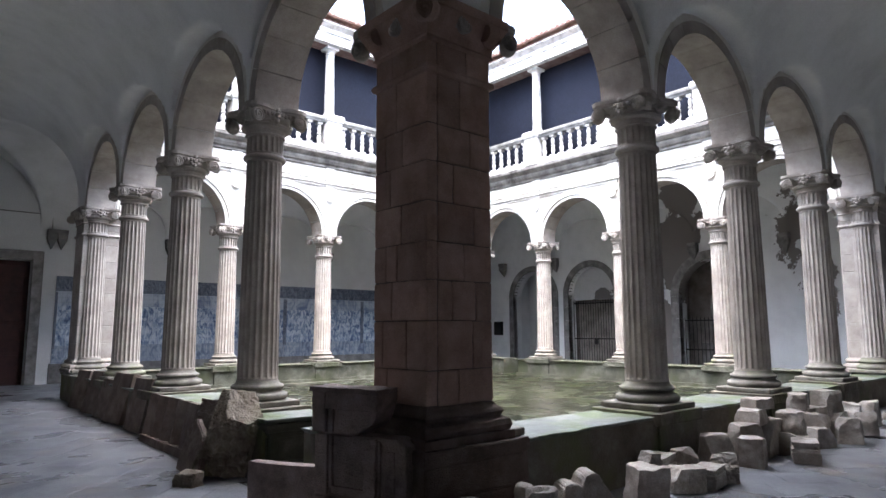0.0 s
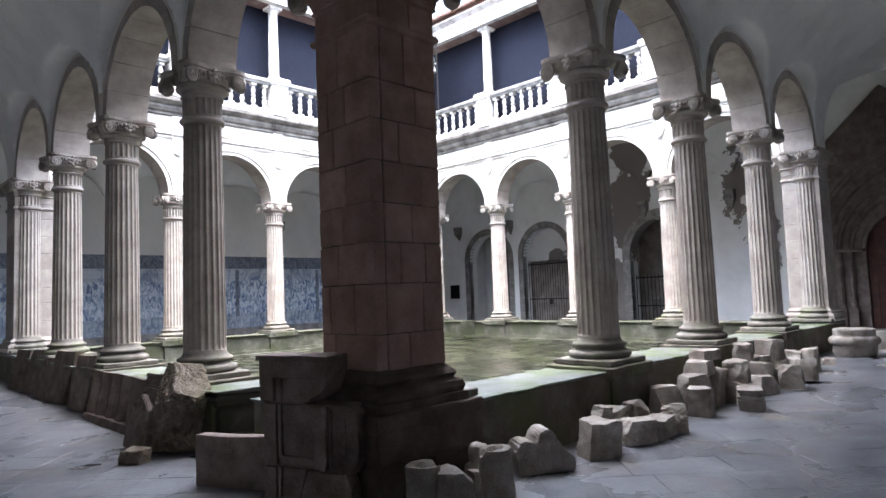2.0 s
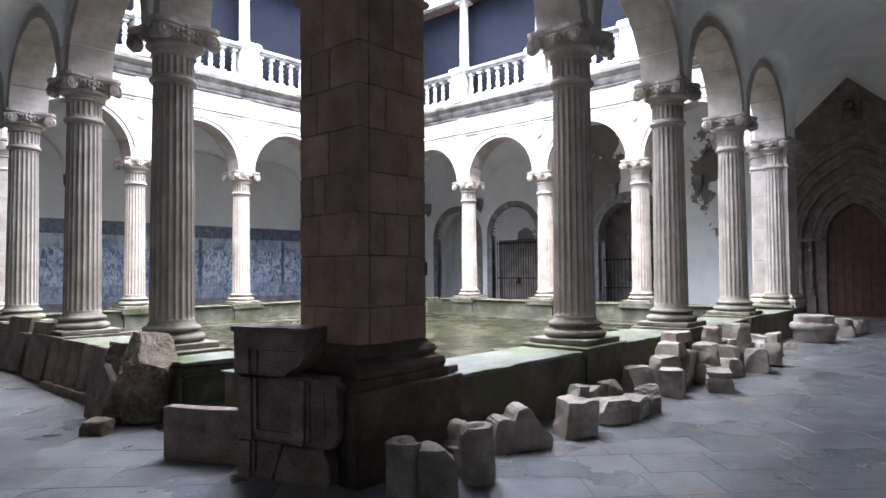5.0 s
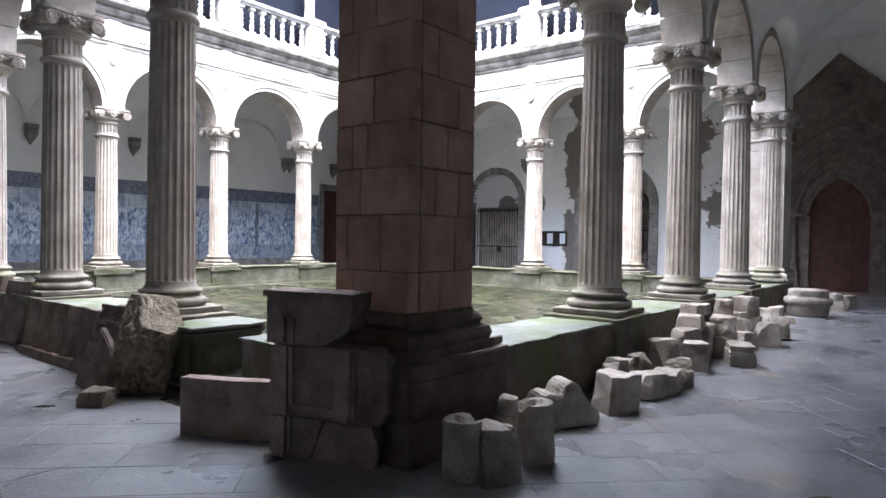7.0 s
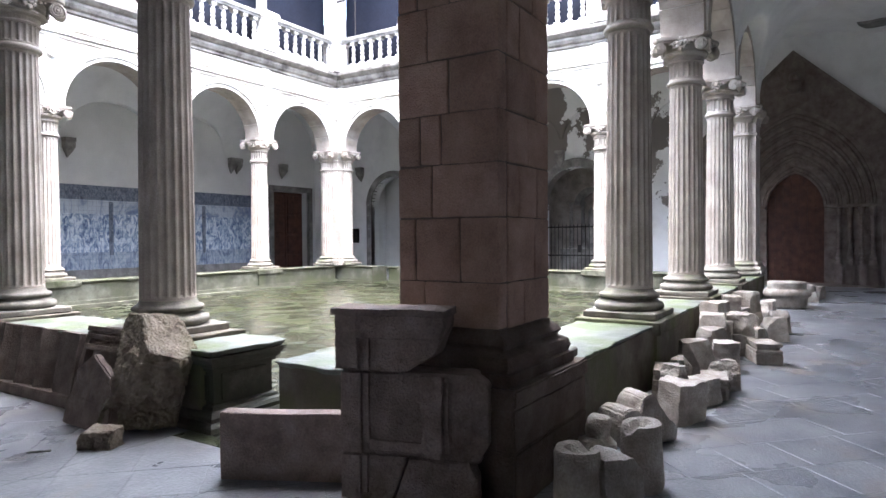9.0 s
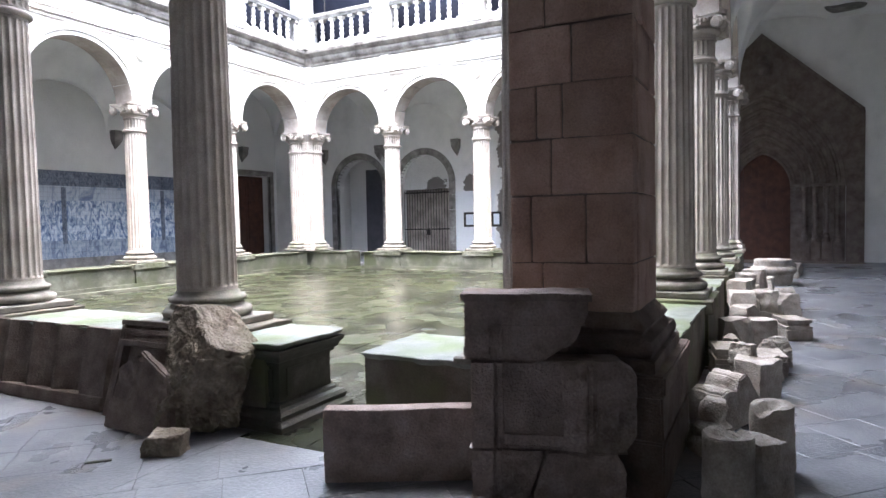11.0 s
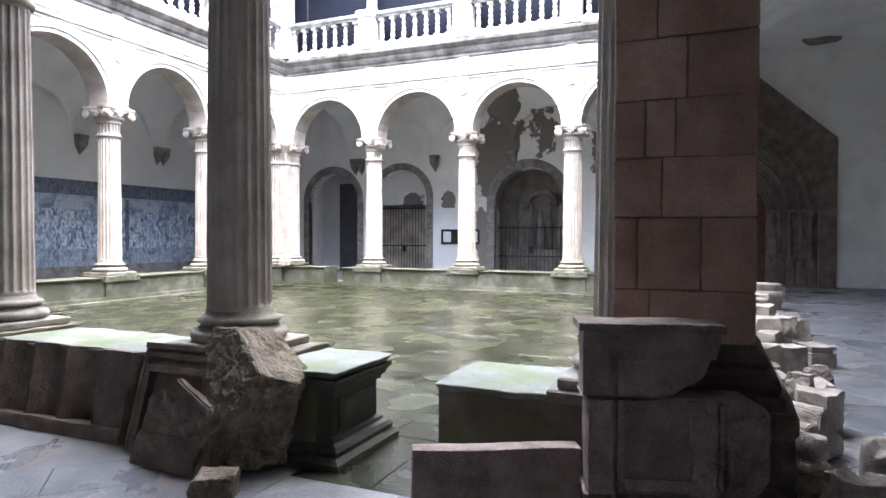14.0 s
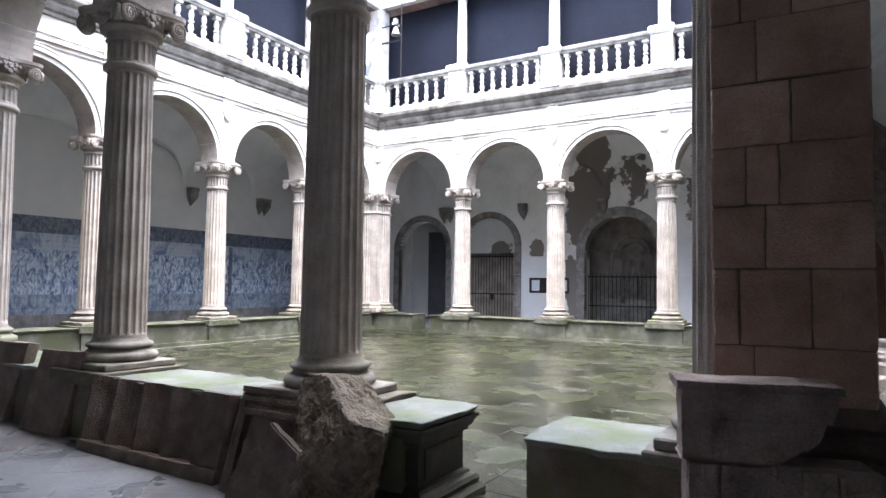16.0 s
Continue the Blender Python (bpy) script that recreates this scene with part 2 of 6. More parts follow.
def azulejo_material(name, strength, scale, tones=((0.075, 0.115, 0.235), (0.27, 0.345, 0.475), (0.62, 0.67, 0.71))):
    m = bpy.data.materials.new(name)
    m.use_nodes = True
    N, L = m.node_tree.nodes, m.node_tree.links
    b = N["Principled BSDF"]
    geo = N.new("ShaderNodeNewGeometry")
    mp = N.new("ShaderNodeMapping")
    mp.inputs["Scale"].default_value = (1.5, 1, 0.75)
    L.new(geo.outputs["Position"], mp.inputs["Vector"])
    n = N.new("ShaderNodeTexNoise")
    n.inputs["Scale"].default_value, n.inputs["Detail"].default_value, n.inputs["Roughness"].default_value, n.inputs["Distortion"].default_value = scale, 7, 0.65, 1.6
    L.new(mp.outputs[0], n.inputs["Vector"])
    r = N.new("ShaderNodeValToRGB")
    e = r.color_ramp.elements
    e[0].position, e[0].color = 0.38, (*tones[0], 1)
    e[1].position, e[1].color = 0.60 - 0.06 * strength, (*tones[2], 1)
    k = e.new(0.47)
    k.color = (*tones[1], 1)
    L.new(n.outputs["Fac"], r.inputs[0])
    brick = N.new("ShaderNodeTexBrick")
    brick.offset = 0.0
    brick.inputs["Scale"].default_value, brick.inputs["Mortar Size"].default_value = 1.0, 0.006
    brick.inputs["Brick Width"].default_value = brick.inputs["Row Height"].default_value = 0.14
    brick.inputs["Color1"].default_value = brick.inputs["Color2"].default_value = (1, 1, 1, 1)
    brick.inputs["Mortar"].default_value = (0.75, 0.75, 0.75, 1)
    sw = N.new("ShaderNodeMapping")
    sw.inputs["Rotation"].default_value = (radians(90), 0, 0)
    L.new(geo.outputs["Position"], sw.inputs["Vector"])
    L.new(sw.outputs[0], brick.inputs["Vector"])
    mul = N.new("ShaderNodeMix")
    mul.data_type, mul.blend_type = "RGBA", "MULTIPLY"
    mul.inputs[0].default_value = 1.0
    L.new(r.outputs[0], mul.inputs[6])
    L.new(brick.outputs[0], mul.inputs[7])
    L.new(mul.outputs[2], b.inputs["Base Color"])
    b.inputs["Roughness"].default_value = 0.3
    return m


AZUL = azulejo_material("azulejo_scene", 0.3, 4.2)
AZUL_DARK = azulejo_material("azulejo_border", -1.2, 6.0, ((0.06, 0.072, 0.11), (0.12, 0.142, 0.19), (0.23, 0.26, 0.31)))
AZUL_SKY = azulejo_material("azulejo_pale", 1.0, 1.3, ((0.16, 0.21, 0.34), (0.33, 0.38, 0.47), (0.46, 0.51, 0.57)))


# ---- small builders ----
def part(name, bm, material, parent=None, label="", smooth=False, kind=""):
    bmesh.ops.recalc_face_normals(bm, faces=bm.faces)
    me = bpy.data.meshes.new(name)
    bm.to_mesh(me)
    bm.free()
    if smooth:
        for p in me.polygons:
            p.use_smooth = True
        me.set_sharp_from_angle(angle=radians(smooth if smooth is not True else 50))
    me.materials.append(material)
    ob = new(name, me)
    ob.parent = parent
    return tagged(ob, label=label, kind=kind)


def thing(name, label, category, group="", m=None, kind=""):
    ob = new(name)
    ob.empty_display_size = 0.2
    if m is not None:
        ob.matrix_basis = m
    return tagged(ob, label, category, group, kind)


def box(bm, x0, x1, y0, y1, z0, z1, m=None):
    vs = [bm.verts.new((x, y, z)) for z in (z0, z1) for x, y in ((x0, y0), (x1, y0), (x1, y1), (x0, y1))]
    for f in ((0, 1, 2, 3), (4, 5, 6, 7), (0, 1, 5, 4), (1, 2, 6, 5), (2, 3, 7, 6), (3, 0, 4, 7)):
        bm.faces.new([vs[i] for i in f])
    if m is not None:
        bmesh.ops.transform(bm, matrix=m, verts=vs)
    return vs


def bevelled_box(x0, x1, y0, y1, z0, z1, w=0.01, seg=1):
    bm = bmesh.new()
    box(bm, x0, x1, y0, y1, z0, z1)
    bmesh.ops.bevel(bm, geom=bm.edges[:], offset=w, segments=seg, affect="EDGES", profile=0.5)
    return bm


def lathe(bm, profile, n=24, centre=(0, 0, 0), cap=True):
    rings = []
    for r, z in profile:
        rings.append([bm.verts.new((centre[0] + r * math.cos(2 * math.pi * k / n), centre[1] + r * math.sin(2 * math.pi * k / n), centre[2] + z)) for k in range(n)])
    for a, b in zip(rings, rings[1:]):
        for k in range(n):
            bm.faces.new((a[k], a[(k + 1) % n], b[(k + 1) % n], b[k]))
    if cap:
        bm.faces.new(rings[0])
        bm.faces.new(rings[-1])
    return bm


def torus_profile(z0, z1, r, bulge, n=6):
    return [(r + bulge * math.sin(math.pi * k / n), z0 + (z1 - z0) * (0.5 - 0.5 * math.cos(math.pi * k / n))) for k in range(n + 1)]


def square_lathe(bm, profile, x0, x1, y0, y1):
    """A moulding round a rectangle: (outset, z) pairs."""
    rings = []
    for o, z in profile:
        rings.append([bm.verts.new(p) for p in ((x0 - o, y0 - o, z), (x1 + o, y0 - o, z), (x1 + o, y1 + o, z), (x0 - o, y1 + o, z))])
    for a, b in zip(rings, rings[1:]):
        for k in range(4):
            bm.faces.new((a[k], a[(k + 1) % 4], b[(k + 1) % 4], b[k]))
    bm.faces.new(rings[0])
    bm.faces.new(rings[-1])


def sweep(bm, path, section, closed=False, up=Vector((0, 0, 1))):
    """Carry a small closed section of (side, up) pairs along a path."""
    rings = []
    n = len(path)
    for i, p in enumerate(path):
        a, b = Vector(path[i - 1] if i or closed else path[i]), Vector(path[(i + 1) % n] if i < n - 1 or closed else path[i])
        d = (b - a).normalized()
        side = d.cross(up)
        side = side.normalized() if side.length > 1e-6 else Vector((1, 0, 0))
        upp = side.cross(d)
        rings.append([bm.verts.new(Vector(p) + side * s + upp * t) for s, t in section])
    k = len(section)
    pairs = list(zip(rings, rings[1:])) + ([(rings[-1], rings[0])] if closed else [])
    for r0, r1 in pairs:
        for j in range(k):
            bm.faces.new((r0[j], r0[(j + 1) % k], r1[(j + 1) % k], r1[j]))
    if not closed:
        bm.faces.new(rings[0])
        bm.faces.new(rings[-1])


def round_section(r, n=6):
    return [(r * math.cos(2 * math.pi * k / n), r * math.sin(2 * math.pi * k / n)) for k in range(n)]


def refine(bm, size, rounds=4):
    """Triangles no longer than size."""
    bmesh.ops.triangulate(bm, faces=bm.faces[:])
    for _ in range(rounds):
        long = [e for e in bm.edges if e.calc_length() > size]
        if not long:
            break
        bmesh.ops.subdivide_edges(bm, edges=long, cuts=1)
        bmesh.ops.triangulate(bm, faces=[f for f in bm.faces if len(f.verts) > 3])


def chip(bm, sx, sy, sz, rnd, count, deep):
    """Break off some edges and corners along flat cuts."""
    for _ in range(count):
        a = rnd.uniform(0, 2 * math.pi)
        up = rnd.uniform(-0.1, 1.0)
        no = Vector((math.cos(a), math.sin(a), up)).normalized()
        reach = abs(no.x) * sx / 2 + abs(no.y) * sy / 2 + abs(no.z) * sz / 2
        co = Vector((0, 0, sz / 2)) + no * (reach - rnd.uniform(0.25, 1.0) * deep)
        cut = bmesh.ops.bisect_plane(bm, geom=bm.verts[:] + bm.edges[:] + bm.faces[:], plane_co=co, plane_no=no, clear_outer=True)
        edges = [g for g in cut["geom_cut"] if isinstance(g, bmesh.types.BMEdge)]
        if len(edges) > 2:
            bmesh.ops.holes_fill(bm, edges=edges, sides=0)


def rough_block(sx, sy, sz, seed, rough=0.02, cuts=4, bevel=0.03, taper=0.0, skew=0.0, chips=0):
    """A hewn lump: a box with worn corners and uneven faces, its foot at z = 0."""
    rnd = random.Random(seed)
    bm = bmesh.new()
    box(bm, -sx / 2, sx / 2, -sy / 2, sy / 2, 0, sz)
    if chips:
        chip(bm, sx, sy, sz, rnd, chips, min(sx, sy, sz) * 0.35)
    bmesh.ops.bevel(bm, geom=bm.edges[:], offset=min(bevel, 0.2 * min(sx, sy, sz)) * 0.6, segments=2, affect="EDGES", profile=0.6, clamp_overlap=True)
    refine(bm, max(0.035, max(sx, sy, sz) / 14) if chips else max(0.05, max(sx, sy, sz) / 12))
    off = Vector((seed * 7.31, seed * 3.17, seed * 1.93))
    for v in bm.verts:
        k = v.co.z / sz
        v.co.x *= 1 - taper * k
        v.co.y *= 1 - taper * k
        v.co.x += skew * k * sx
        d = noise.noise_vector(v.co * (2.2 / max(sx, sy, sz)) + off) * rough * 1.3 + noise.noise_vector(v.co * 12 + off) * rough * 0.55 + noise.noise_vector(v.co * 30 + off) * rough * 0.3
        if v.co.z < 0.01:
            d.z = 0
        v.co += d
    return bm


def floor_z(x, y):
    return 0.011 * max(0.0, x - 5) + 0.004 * max(0.0, y - 5)


# ---- plan ----
PX, PY, L = 3.94, 4.30, 12.78
QX, QY = PX + L, PY + L
WALL_W, WALL_E_X, WALL_S, WALL_N_Y = -1.56, 21.2, -1.3, 22.4
BENCH, SPRING, RAD, TOP = 0.70, 4.52, 1.25, 6.64
COLS = (L / 2 - 3, L / 2, L / 2 + 3)
ARCHES = tuple(1.895 + 3 * k - (3 * 3 + 2 * 1.895 - L) / 2 for k in range(4))
SIDES = {
    "west": Matrix(((0, 1, 0, PX), (1, 0, 0, PY), (0, 0, 1, 0), (0, 0, 0, 1))),
    "south": Matrix(((1, 0, 0, PX), (0, 1, 0, PY), (0, 0, 1, 0), (0, 0, 0, 1))),
    "east": Matrix(((0, -1, 0, QX), (1, 0, 0, PY), (0, 0, 1, 0), (0, 0, 0, 1))),
    "north": Matrix(((1, 0, 0, PX), (0, -1, 0, QY), (0, 0, 1, 0), (0, 0, 0, 1))),
}


def at(bm, m):
    bmesh.ops.transform(bm, matrix=m, verts=bm.verts[:])
    return bm


# ---- outer walls ----
def wall(name, length, height, depth, openings, m, material):
    """A wall along u with openings (u0, u1, spring, shape) that go right through; v runs outwards."""
    bm = bmesh.new()

    def head(o, u):
        u0, u1, spring, shape = o
        c, r = (u0 + u1) / 2, (u1 - u0) / 2
        d = min(1.0, abs(u - c) / r)
        if shape == "round":
            return spring + r * math.sqrt(max(0, 1 - d * d))
        if shape == "pointed":
            R = 1.45 * r
            return spring + math.sqrt(max(0, R * R - (d * r + R - r) ** 2))
        return spring

    cuts = {0.0, length}
    for o in openings:
        for k in range(25 if o[3] != "flat" else 2):
            q = k / (24 if o[3] != "flat" else 1)
            cuts.add(o[0] + (o[1] - o[0]) * (0.5 - 0.5 * math.cos(math.pi * q)))
    cuts = sorted(cuts)
    for a, b in zip(cuts, cuts[1:]):
        mid = (a + b) / 2
        o = next((o for o in openings if o[0] < mid < o[1]), None)
        za, zb = (head(o, a), head(o, b)) if o else (-0.3, -0.3)
        f = [bm.verts.new(p) for p in ((a, 0, za), (b, 0, zb), (b, 0, height), (a, 0, height))]
        g = [bm.verts.new(p) for p in ((a, depth, za), (b, depth, zb), (b, depth, height), (a, depth, height))]
        bm.faces.new(f)
        bm.faces.new(g)
        bm.faces.new((f[3], f[2], g[2], g[3]))
        if o:
            bm.faces.new((f[0], f[1], g[1], g[0]))
    for o in openings:
        for u in o[:2]:
            bm.faces.new([bm.verts.new(p) for p in ((u, 0, -0.3), (u, depth, -0.3), (u, depth, head(o, u)), (u, 0, head(o, u)))])
    for u in (0.0, length):
        bm.faces.new([bm.verts.new(p) for p in ((u, 0, -0.3), (u, depth, -0.3), (u, depth, height), (u, 0, height))])
    bmesh.ops.remove_doubles(bm, verts=bm.verts[:], dist=0.0005)
    at(bm, m)
    return part(name, bm, material, kind="structure")


LX, LY = WALL_E_X - WALL_W, WALL_N_Y - WALL_S
M_NORTH = Matrix(((1, 0, 0, WALL_W), (0, 1, 0, WALL_N_Y), (0, 0, 1, 0), (0, 0, 0, 1)))
M_SOUTH = Matrix(((1, 0, 0, WALL_W), (0, -1, 0, WALL_S), (0, 0, 1, 0), (0, 0, 0, 1)))
M_EAST = Matrix(((0, 1, 0, WALL_E_X), (1, 0, 0, WALL_S), (0, 0, 1, 0), (0, 0, 0, 1)))
M_WEST = Matrix(((0, -1, 0, WALL_W), (1, 0, 0, WALL_S), (0, 0, 1, 0), (0, 0, 0, 1)))
ux, uy = (lambda x: x - WALL_W), (lambda y: y - WALL_S)
tagged(wall("wall_north", LX, 11.0, 0.5, [(ux(0.9), ux(3.5), 3.76, "flat"), (ux(18.72), ux(20.75), 3.6, "flat")], M_NORTH, PLASTER), "grey-white limewashed north wall of the cloister gallery", "wall")
tagged(wall("wall_south", LX, 11.0, 0.5, [], M_SOUTH, PLASTER), "grey-white limewashed south wall of the cloister gallery", "wall")
tagged(wall("wall_west", LY, 11.0, 0.5, [], M_WEST, PLASTER), "grey-white limewashed west wall of the cloister gallery", "wall")
tagged(wall("wall_east", LY, 11.0, 0.5, [(uy(1.45), uy(5.65), 2.38, "pointed"), (uy(8.92), uy(11.36), 2.78, "round"), (uy(14.0), uy(16.16), 3.03, "round"), (uy(16.94), uy(19.17), 2.99, "round")], M_EAST, WALL_E), "limewashed east wall with plaster peeled off in patches", "wall")

# ---- vault ----
def vault_height(x, y):
    def barrel(d, h, rise):
        q = min(1.0, abs(d) / h)
        return 4.58 + rise * (1 - q ** 2.3) ** (1 / 2.3)
    zs = []
    iw, ie, js, jn = PX - 0.3, QX + 0.3, PY - 0.3, QY + 0.3
    inx, iny = iw < x < ie, js < y < jn
    if x <= iw:
        zs.append(barrel(x - (WALL_W + iw) / 2, (iw - WALL_W) / 2, 2.5))
    if x >= ie:
        zs.append(barrel(x - (WALL_E_X + ie) / 2, (WALL_E_X - ie) / 2, 2.5))
    if y <= js:
        zs.append(barrel(y - (WALL_S + js) / 2, (js - WALL_S) / 2, 2.5))
    if y >= jn:
        zs.append(barrel(y - (WALL_N_Y + jn) / 2, (WALL_N_Y - jn) / 2, 2.5))
    if x >= ie and abs(y - 3.3) < 3.0:
        q = min(1.0, (x - ie) / 2.6)
        zs.append(barrel(y - 3.3, 3.0, 2.72 * (q * q * (3 - 2 * q) if y > js else 1.0)))
    t = (y - PY) if not inx and iny else (x - PX) if inx and not iny else None
    if t is not None:
        zs += [barrel(t - c, 1.49, 1.43) for c in ARCHES if abs(t - c) < 1.49]
    return max(zs)


def vault():
    bm = bmesh.new()
    iw, ie, js, jn = PX - 0.3, QX + 0.3, PY - 0.3, QY + 0.3

    def axis(a, b, step):
        n = max(1, round((b - a) / step))
        return [a + (b - a) * (0.5 - 0.5 * math.cos(math.pi * k / n)) if step < 0.0885 else a + (b - a) * k / n for k in range(n + 1)]
    xs = axis(WALL_W, iw, 0.088) + axis(iw, ie, 0.09)[1:] + axis(ie, WALL_E_X, 0.088)[1:]
    ys = axis(WALL_S, js, 0.088) + axis(js, jn, 0.09)[1:] + axis(jn, WALL_N_Y, 0.088)[1:]
    grid = {}

    def vert(i, j):
        if (i, j) not in grid:
            grid[i, j] = bm.verts.new((xs[i], ys[j], vault_height(xs[i], ys[j])))
        return grid[i, j]
    e = 1e-6
    for i in range(len(xs) - 1):
        for j in range(len(ys) - 1):
            if iw - e < xs[i] and xs[i + 1] < ie + e and js - e < ys[j] and ys[j + 1] < jn + e:
                continue
            bm.faces.new((vert(i, j), vert(i + 1, j), vert(i + 1, j + 1), vert(i, j + 1)))
    return tagged(part("ceiling", bm, WALL_E, smooth=True, kind="structure"), "grey-white plastered groin vault over the cloister galleries", "vault")


vault()

# ---- ground under everything ----
bm = bmesh.new()
n = 26
gv = [[bm.verts.new((WALL_W - 0.5 + (LX + 4) * i / n, WALL_S - 0.5 + (LY + 1.5) * j / n, floor_z(WALL_W - 0.5 + (LX + 4) * i / n, WALL_S - 0.5 + (LY + 1.5) * j / n) - 0.0075)) for j in range(n + 1)] for i in range(n + 1)]
for i in range(n):
    for j in range(n):
        bm.faces.new((gv[i][j], gv[i + 1][j], gv[i + 1][j + 1], gv[i][j + 1]))
floor_ob = tagged(part("floor", bm, JOINT, kind="structure"), "earthy bed of the worn stone flag floor", "floor")


# ---- arcade ----
def arcade(side):
    m = SIDES[side]
    bm = bmesh.new()
    edges = [-0.3]
    for c in ARCHES:
        edges += [c + (RAD + 0.165) * math.cos(math.pi * (1 - k / 28)) for k in range(29)]
    edges.append(L + 0.3)

    def low(u):
        for c in ARCHES:
            d = abs(u - c)
            if d < RAD + 0.165 - 1e-9:
                return SPRING + math.sqrt((RAD + 0.165) ** 2 - d * d)
        return SPRING
    for a, b in zip(edges, edges[1:]):
        if b - a < 1e-6:
            continue
        za, zb = low(a), low(b)
        f = [bm.verts.new(p) for p in ((a, -0.3, za), (b, -0.3, zb), (b, -0.3, 7.3), (a, -0.3, 7.3))]
        g = [bm.verts.new(p) for p in ((a, 0.3, za), (b, 0.3, zb), (b, 0.3, TOP + 0.4), (a, 0.3, TOP + 0.4))]
        bm.faces.new(f)
        bm.faces.new(g)
        bm.faces.new((f[0], f[1], g[1], g[0]))
    bmesh.ops.remove_doubles(bm, verts=bm.verts[:], dist=0.0005)
    at(bm, m)
    wall_ob = tagged(part("arcade_wall_" + side, bm, FACADE, kind="structure"), "pale granite arcade wall above round arches", "arcade wall")
    # courtward mouldings
    shown = side in ("east", "north")
    if shown:
        for c in ARCHES:
            for r0, r1, proud in ((RAD, RAD + 0.09, 0.322), (RAD + 0.10, RAD + 0.17, 0.365), (RAD + 0.20, RAD + 0.24, 0.345)):
                bm = bmesh.new()
                pts = [(c + r0 * math.cos(math.pi * k / 28), c + r1 * math.cos(math.pi * k / 28), SPRING + r0 * math.sin(math.pi * k / 28), SPRING + r1 * math.sin(math.pi * k / 28)) for k in range(29)]
                for p, q in zip(pts, pts[1:]):
                    vs = [bm.verts.new(w) for w in ((p[0], 0.29, p[2]), (p[1], 0.29, p[3]), (q[1], 0.29, q[3]), (q[0], 0.29, q[2]), (p[0], proud, p[2]), (p[1], proud, p[3]), (q[1], proud, q[3]), (q[0], proud, q[2]))]
                    for fi in ((4, 5, 6, 7), (0, 3, 7, 4), (1, 2, 6, 5)):
                        bm.faces.new([vs[i] for i in fi])
                bmesh.ops.remove_doubles(bm, verts=bm.verts[:], dist=0.0004)
                part("archivolt", at(bm, m), FACADE, wall_ob)
        for z0, z1, pr in ((6.02, 6.05, 0.345), (6.10, 6.15, 0.385), (6.24, 6.27, 0.345)):
            bm = bmesh.new()
            box(bm, 0.3, L - 0.3, 0.29, pr, z0, z1)
            part("string_course", at(bm, m), FACADE, wall_ob)
        for c in (0.42, *COLS, L - 0.42):
            bm = bmesh.new()
            box(bm, c - 0.16, c + 0.16, 0.29, 0.335, 5.75, TOP)
            part("strip", at(bm, m), FACADE, wall_ob)
            bm = bmesh.new()
            lathe(bm, [(0.001, -0.02), (0.10, -0.02), (0.12, 0.0), (0.135, 0.03), (0.001, 0.035)], 16, cap=False)
            at(bm, Matrix.Translation((c, 0.345, 5.70)) @ pose(0, 0, 0, -90, 0, 0))
            part("boss", at(bm, m), FACADE, wall_ob)
    return wall_ob


ARC = {s: arcade(s) for s in SIDES}
# voussoirs, one mesh turned round each arch
VN = 9
bm = bmesh.new()
a0, a1 = 0.004, math.pi / VN - 0.004
rows_ = []
for k in range(5):
    a = a0 + (a1 - a0) * k / 4
    rows_.append([bm.verts.new((r * math.cos(a), d, r * math.sin(a))) for r, d in ((RAD, -0.31), (RAD, 0.31), (RAD + 0.175, 0.31), (RAD + 0.175, -0.31))])
for p, q in zip(rows_, rows_[1:]):
    for k in range(4):
        bm.faces.new((p[k], p[(k + 1) % 4], q[(k + 1) % 4], q[k]))
bm.faces.new(rows_[0])
bm.faces.new(rows_[-1])
first = part("voussoir", bm, STONE, ARC["west"])
VOUSSOIR = first.data
bpy.data.objects.remove(first)
for s, m in SIDES.items():
    for c in ARCHES:
        p = m @ Vector((c, 0, SPRING))
        for k in range(VN):
            ob = new("voussoir", VOUSSOIR)
            ob.parent = ARC[s]
            ob.matrix_basis = Matrix.Translation(p) @ pose(0, 0, 0, 0, 0, 90 if s in ("west", "east") else 0) @ Matrix.Rotation(-math.pi / VN * k, 4, "Y")


# ---- columns ----
def fluted(bm, r0, r1, z0, z1, flutes=20, depth=0.022, end=0.10):
    zs = [z0, z0 + end * 0.35, z0 + end * 0.6, z0 + end, (z0 + z1) / 2, z1 - end, z1 - end * 0.6, z1 - end * 0.35, z1]
    ks = [0, 0, 0.7, 1, 1, 1, 0.7, 0, 0]
    n = flutes * 6
    rings = []
    for z, k in zip(zs, ks):
        r = r0 + (r1 - r0) * ((z - z0) / (z1 - z0)) ** 1.4
        ring = []
        for i in range(n):
            q = (i % 6) / 6
            d = depth * k * (math.sin(math.pi * (q - 0.17) / 0.83) ** 0.7 if q > 0.17 else 0)
            a = 2 * math.pi * i / n
            ring.append(bm.verts.new(((r - d) * math.cos(a), (r - d) * math.sin(a), z)))
        rings.append(ring)
    for a, b in zip(rings, rings[1:]):
        for i in range(n):
            bm.faces.new((a[i], a[(i + 1) % n], b[(i + 1) % n], b[i]))


